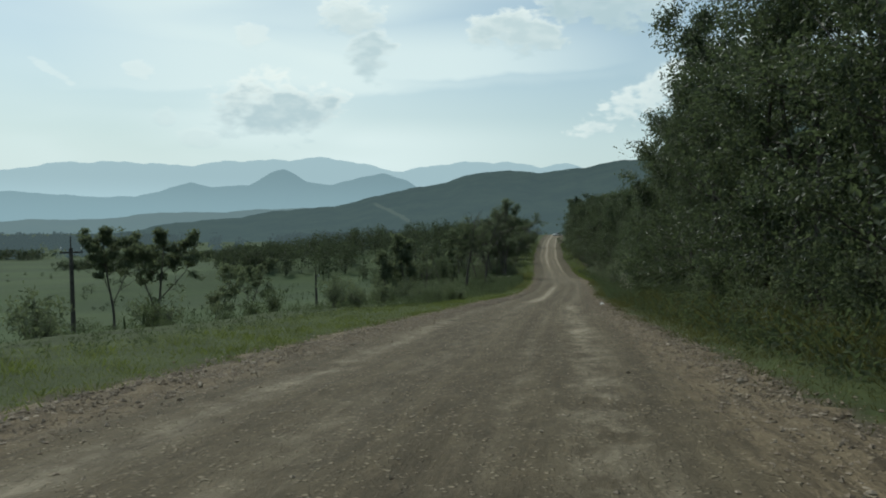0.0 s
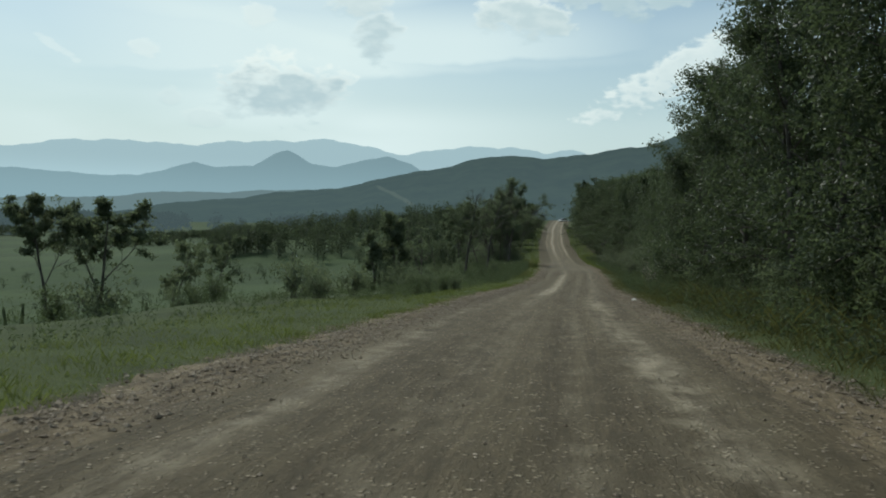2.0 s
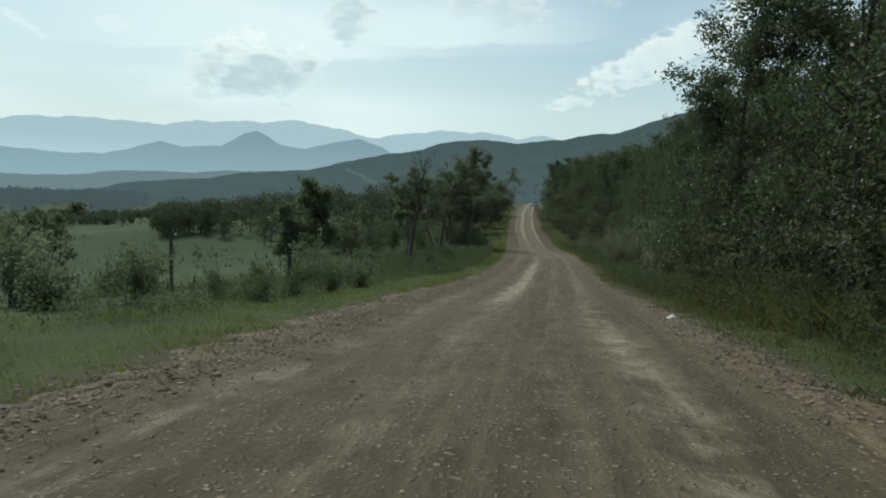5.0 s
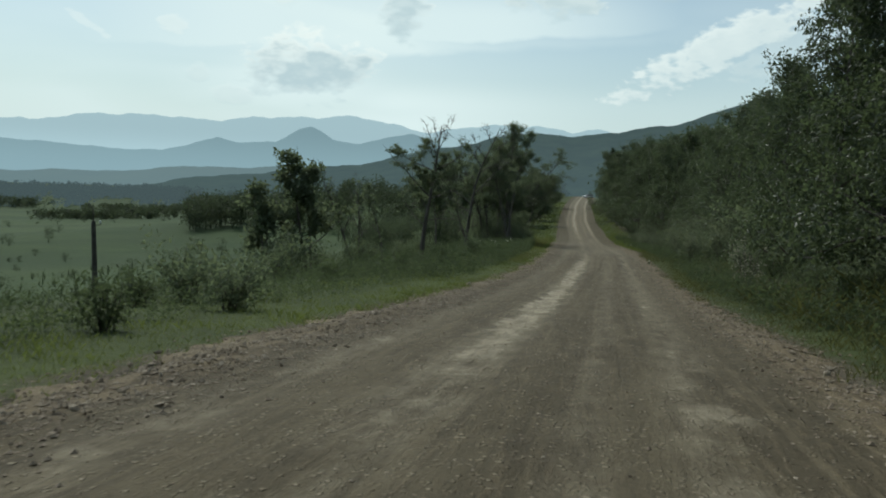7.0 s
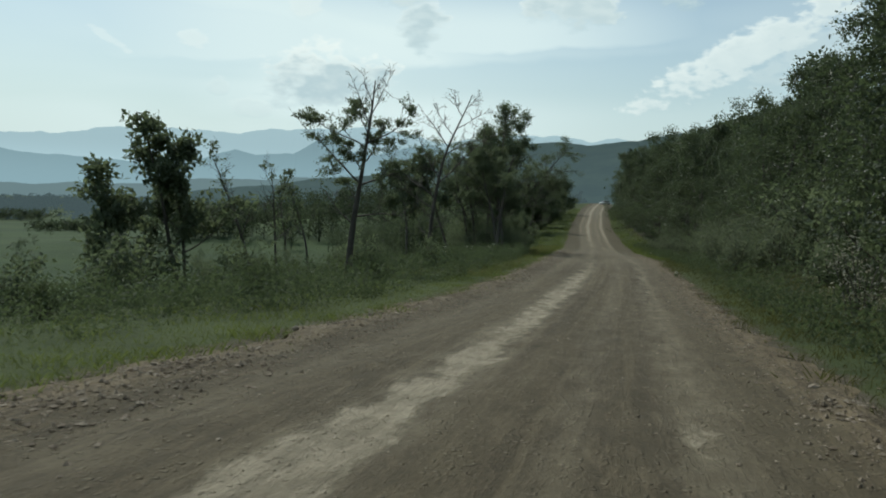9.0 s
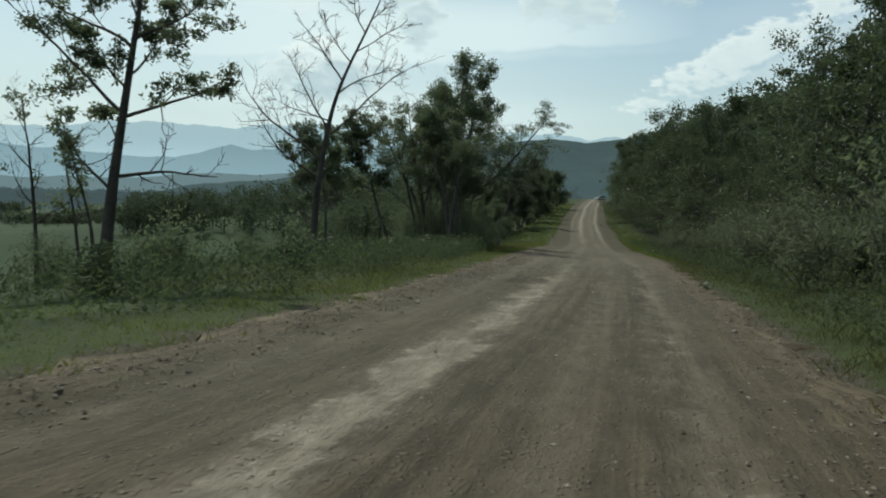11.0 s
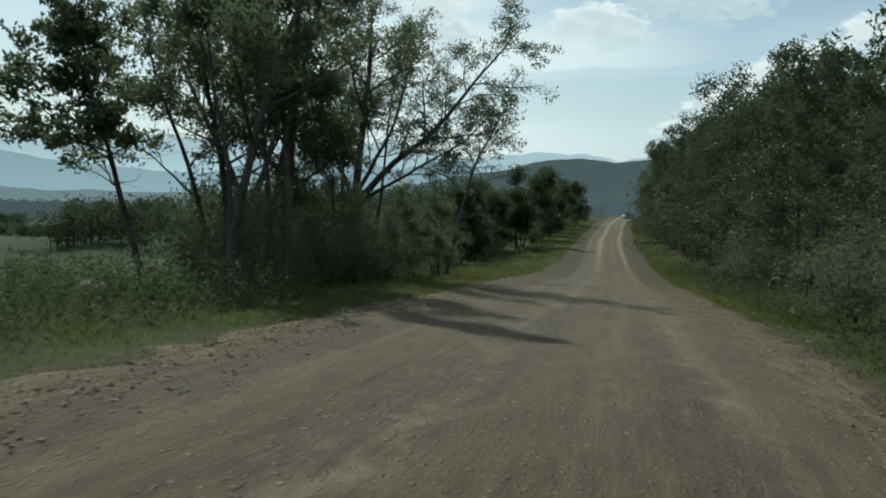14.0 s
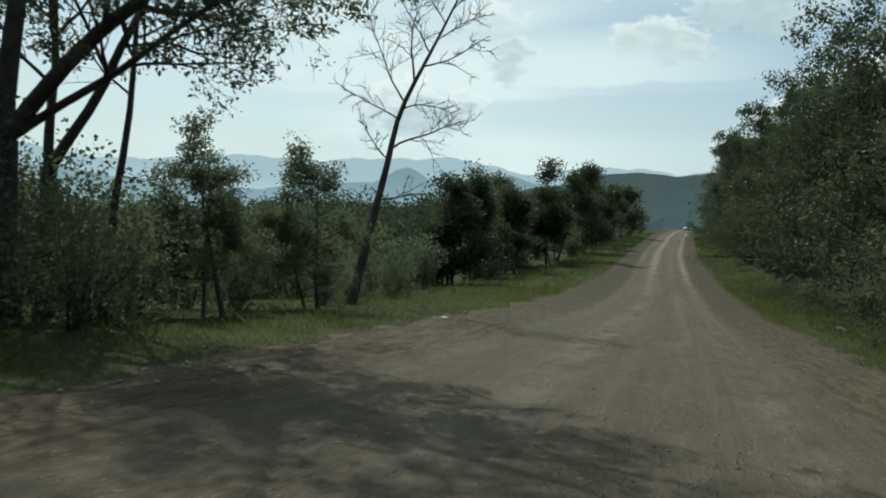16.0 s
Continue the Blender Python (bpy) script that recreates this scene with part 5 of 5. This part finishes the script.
def gravel(name, seed, count, x_of, y0, y1, s0, s1, label):
    rng = np.random.default_rng(seed)
    y = rng.uniform(y0, y1, count)
    x = x_of(rng, y, count)
    z = road_top(x, y)
    s = s0 + (s1 - s0) * rng.random(count) ** 3
    octa = np.array([[1, 0, 0], [0, 1, 0], [-1, 0, 0], [0, -1, 0], [0, 0, 0.8], [0, 0, -0.8]], float)
    tri = np.array([[0, 1, 4], [1, 2, 4], [2, 3, 4], [3, 0, 4], [1, 0, 5], [2, 1, 5], [3, 2, 5], [0, 3, 5]])
    a = rng.uniform(0, 6.28, count)
    v = octa[None] * rng.uniform(0.55, 1.25, (count, 6, 1)) * s[:, None, None] * np.stack([np.ones(count), rng.uniform(0.5, 1, count), rng.uniform(0.4, 0.8, count)], -1)[:, None, :]
    c, sn = np.cos(a)[:, None], np.sin(a)[:, None]
    v = np.stack([v[..., 0] * c - v[..., 1] * sn + x[:, None], v[..., 0] * sn + v[..., 1] * c + y[:, None], v[..., 2] + z[:, None] + s[:, None] * 0.2], -1)
    f = (tri[None] + (np.arange(count) * 6)[:, None, None]).reshape(-1, 3)
    return tagged(new(name, mesh_of(name, v.reshape(-1, 3), f, M_STONE)), label, "gravel", kind="stuff")


gravel("gravel", 21, 26000, lambda r, y, n: edge_l(y) + 0.55 + r.normal(0, 0.42, n), 2, 130, 0.009, 0.042, "loose brown gravel heaped along the road's rim")
gravel("gravel", 22, 11000, lambda r, y, n: edge_r(y) - 0.4 + r.normal(0, 0.4, n), 2, 150, 0.009, 0.04, "loose brown gravel along the rim below the wood")
gravel("gravel", 24, 9500, lambda r, y, n: edge_l(y) + 0.5 + r.normal(0, 0.45, n), 4, 75, 0.014, 0.055, "coarse brown stones heaped along the road's rim")
gravel("gravel", 25, 8000, lambda r, y, n: edge_r(y) - 0.2 + r.normal(0, 0.45, n), 4, 75, 0.014, 0.055, "coarse brown stones along the rim below the wood")
gravel("gravel", 23, 7000, lambda r, y, n: edge_l(y) + (edge_r(y) - edge_l(y)) * r.random(n), 3, 66, 0.008, 0.035, "small stones strewn over the road")
gravel("gravel", 26, 2600, lambda r, y, n: edge_l(y) + (edge_r(y) - edge_l(y)) * r.random(n), 66, 160, 0.008, 0.035, "few small stones on the worn road")


# ---------- poles, litter, the far car ----------
def ring_mesh(name, profile, mat, sides=10, offset=(0, 0)):
    """A turned body from (radius, height) pairs."""
    verts, faces = [], []
    for r, z in profile:
        for k in range(sides):
            a = 2 * math.pi * k / sides
            verts.append((offset[0] + r * math.cos(a), offset[1] + r * math.sin(a), z))
    for i in range(len(profile) - 1):
        for k in range(sides):
            j = (k + 1) % sides
            faces.append([i * sides + k, i * sides + j, (i + 1) * sides + j, (i + 1) * sides + k])
    faces.append(list(range(sides))[::-1])
    faces.append([(len(profile) - 1) * sides + k for k in range(sides)])
    return smooth(mesh_of(name, verts, faces, mat))


def box_mesh(name, size, centre, mat, bevel=0.01):
    bm = bmesh.new()
    bmesh.ops.create_cube(bm, size=1.0)
    for v in bm.verts:
        v.co = Vector((v.co.x * size[0] + centre[0], v.co.y * size[1] + centre[1], v.co.z * size[2] + centre[2]))
    if bevel:
        bmesh.ops.bevel(bm, geom=bm.edges[:], offset=bevel, segments=2, affect="EDGES")
    me = bpy.data.meshes.new(name)
    bm.to_mesh(me)
    bm.free()
    me.materials.append(mat)
    return me


def utility_pole(x, y, height, lean_deg, turn, label, arms=(-0.58, 0.58)):
    top = tagged(new("utility_pole"), label, "pole", "poles across the meadow")
    child("shaft", ring_mesh("shaft", ((0.15, -0.4), (0.145, 0.4), (0.135, height * 0.4), (0.12, height * 0.75), (0.105, height - 0.75), (0.09, height - 0.72)), M_POLE), top)
    child("top_pin", ring_mesh("top_pin", ((0.04, height - 0.75), (0.035, height - 0.1), (0.02, height)), M_POLE, 8), top)
    if len(arms) > 1:
        child("crossarm", box_mesh("crossarm", (1.3, 0.1, 0.11), (0, 0.13, height - 1.0), M_POLE, 0.015), top)
    else:
        child("bracket", box_mesh("bracket", (arms[0] + 0.1, 0.04, 0.04), (arms[0] / 2, 0.13, height - 0.95), M_POLE, 0.008), top)
    for sx in arms:
        pin = child("pin", ring_mesh("pin", ((0.012, height - 0.95), (0.012, height - 0.8)), M_POLE, 8, (sx, 0.13)), top)
        child("insulator", ring_mesh("insulator", ((0.035, height - 0.86), (0.06, height - 0.84), (0.045, height - 0.8), (0.06, height - 0.77), (0.035, height - 0.70), (0.015, height - 0.69)), M_CERAMIC, 10, (sx, 0.13)), pin, "white ceramic insulator")
    top.matrix_basis = pose(x, y, float(land(x, y)), 0, lean_deg, turn)
    return top


utility_pole(-29.6, 47.5, 6.6, -1.4, 25, "weathered wooden utility pole with a crossarm in the meadow")
utility_pole(-26.5, 88.1, 5.2, -1.6, 25, "weathered wooden utility pole with one side insulator among shrubs", (0.32,))


def umbel(x, y, height, heads):
    """A tall weed with flat pale flower heads."""
    rng = np.random.default_rng(int(abs(x) * 100 + y * 10))
    top = tagged(new("wildflower"), "tall weed with flat white flower heads on the verge", "flower", "white wildflowers")
    for k in range(heads):
        foot = np.array([rng.normal(0, 0.05), rng.normal(0, 0.05), -0.05])
        p, r = limb(rng, foot, unit(np.array([rng.normal(0, 0.12), rng.normal(0, 0.12), 1.0])), height * rng.uniform(0.8, 1.1), 0.008, 0.004, 6, 0.06, 0.0)
        v, f = tube([(p, r, 0)], (4,))
        stalk = child("stalk", mesh_of("stalk", v, f, M_WEED), top)
        spots = p[-1] + np.stack([rng.normal(0, 0.05, 26), rng.normal(0, 0.05, 26), rng.normal(0, 0.012, 26)], -1)
        v, f = leaves(rng, spots, 60, 0.035, 0.01, 1.0, 0.9)
        tagged(child("flower_head", mesh_of("flower_head", v, f, M_FLOWER), stalk, "flat white flower head"), kind="stuff")
        v, f = leaves(rng, p[1:5], 10, 0.16, 0.03, 1.0, 0.3)
        tagged(child("foliage", mesh_of("foliage", v, f, M_WEED), stalk), kind="stuff")
    top.matrix_basis = pose(x, y, float(land(x, y)))
    return top


for x, y, height, heads in ((5.3, 144.6, 0.30, 2), (4.6, 168.2, 0.4, 2), (3.35, 109.6, 0.25, 2), (-8.0, 121.5, 1.0, 4), (-8.9, 119.0, 0.95, 3), (-9.4, 112.0, 1.0, 3), (-7.6, 127.5, 0.7, 3)):
    umbel(x, y, height, heads)


def crumpled(name, seed, size, mat):
    rng = np.random.default_rng(seed)
    bm = bmesh.new()
    bmesh.ops.create_icosphere(bm, subdivisions=2, radius=1.0)
    for v in bm.verts:
        k = rng.uniform(0.65, 1.15)
        v.co = Vector((v.co.x * size[0] * k, v.co.y * size[1] * k, max(v.co.z * size[2] * k, -0.3 * size[2])))
    me = bpy.data.meshes.new(name)
    bm.to_mesh(me)
    bm.free()
    me.materials.append(mat)
    return me


M_BAG = material("plastic_bag", plain((0.16, 0.19, 0.23), (0.36, 0.40, 0.44), 9.0, 0.4, 0.3, 0.01, 0.5))
M_PAPER = material("white_paper", plain((0.55, 0.54, 0.50), (0.74, 0.73, 0.69), 7.0, 0.85, 0.2))
paper = tagged(new("paper_scrap", crumpled("paper_scrap", 8, (0.17, 0.10, 0.05), M_PAPER)), "crumpled white paper scrap among stones on the road's rim", "litter")
paper.matrix_basis = pose(2.35, 53.9, float(land(2.35, 53.9)) + 0.09, 8, -14, 40)
bag = tagged(new("plastic_bag", crumpled("plastic_bag", 3, (0.16, 0.11, 0.08), M_BAG)), "crumpled pale blue plastic bag on the grass verge", "litter")
bag.matrix_basis = pose(-5.6, 157.5, float(land(-5.6, 157.5)) + 0.04, 0, 0, 30)

# ---------- the far car at the top of the rise ----------
M_PAINT = material("white_car_paint", plain((0.62, 0.63, 0.63), (0.74, 0.75, 0.75), 2.0, 0.3, 0.02, 0.005, 0.5))
M_GLASS = material("car_glass", plain((0.02, 0.025, 0.03), (0.035, 0.04, 0.045), 2.0, 0.08, 0.0, 0.005, 0.5))
M_TYRE = material("tyre", plain((0.015, 0.015, 0.015), (0.03, 0.03, 0.03), 6.0, 0.9))
M_RIM = material("steel_rim", plain((0.35, 0.35, 0.36), (0.5, 0.5, 0.5), 6.0, 0.4))
M_LAMP = material("lamp_glass", plain((0.6, 0.6, 0.58), (0.75, 0.75, 0.72), 6.0, 0.1))


def prism(name, outline, half, mat, pinch=0.0, bevel=0.04):
    """An outline (x, z) swept across, narrowed towards the top by pinch."""
    top = max(z for _, z in outline)
    bm = bmesh.new()
    sides = []
    for s in (-1, 1):
        sides.append([bm.verts.new((x, s * (half - pinch * z / top), z)) for x, z in outline])
    n = len(outline)
    for i in range(n):
        bm.faces.new((sides[0][i], sides[0][(i + 1) % n], sides[1][(i + 1) % n], sides[1][i]))
    bm.faces.new(sides[0][::-1])
    bm.faces.new(sides[1])
    bmesh.ops.recalc_face_normals(bm, faces=bm.faces[:])
    if bevel:
        bmesh.ops.bevel(bm, geom=bm.edges[:], offset=bevel, segments=2, affect="EDGES")
    me = bpy.data.meshes.new(name)
    bm.to_mesh(me)
    bm.free()
    me.materials.append(mat)
    return smooth(me)


def far_car(x, y, turn):
    car = tagged(new("car"), "white car far ahead where the road tops the rise", "car")
    child("body", prism("body", ((-2.1, 0.35), (-2.15, 0.75), (-1.95, 0.95), (0.95, 0.95), (1.95, 0.80), (2.1, 0.6), (2.1, 0.35)), 0.85, M_PAINT, 0.08), car)
    child("cabin", prism("cabin", ((-1.9, 0.95), (-1.5, 1.45), (0.2, 1.48), (0.95, 0.95)), 0.80, M_GLASS, 0.18, 0.03), car)
    child("roof", prism("roof", ((-1.55, 1.43), (-1.45, 1.51), (0.15, 1.53), (0.3, 1.45)), 0.64, M_PAINT, 0.02, 0.02), car)
    for wx in (-1.3, 1.3):
        for wy in (-0.78, 0.78):
            wheel = child("wheel", ring_mesh("wheel", ((0.20, -0.09), (0.32, -0.09), (0.32, 0.09), (0.20, 0.09)), M_TYRE, 16), car)
            wheel.matrix_basis = pose(wx, wy, 0.32, 90, 0, 0)
            child("rim", ring_mesh("rim", ((0.05, -0.095), (0.19, -0.098), (0.19, 0.098), (0.05, 0.095)), M_RIM, 12), wheel)
    for wy in (-0.6, 0.6):
        child("headlight", box_mesh("headlight", (0.1, 0.3, 0.14), (2.06, wy, 0.68), M_LAMP, 0.03), car)
    car.matrix_basis = pose(x, y, float(land(x, y)) + 0.03, 0, 0, turn)
    return car


far_car(-3.6, 391.0, 215)

# ---------- bigger single stones along the rims ----------
rim_stones = [stone_mesh(200 + i) for i in range(6)]
R5 = random.Random(31)
for i in range(250):
    y = R5.uniform(4, 150)
    x = float(edge_l(y)) + R5.gauss(0.45, 0.5) if i % 5 < 3 else float(edge_r(y)) - R5.gauss(0.15, 0.3)
    ob = new("stone", rim_stones[i % 6])
    ob.parent = road
    s = 0.035 + 0.055 * R5.random() ** 2
    ob.matrix_basis = pose(x, y, float(road_top(x, y)) + s * 0.15, R5.uniform(-20, 20), R5.uniform(-20, 20), R5.uniform(0, 360)) @ Matrix.Diagonal((s, s, s, 1))
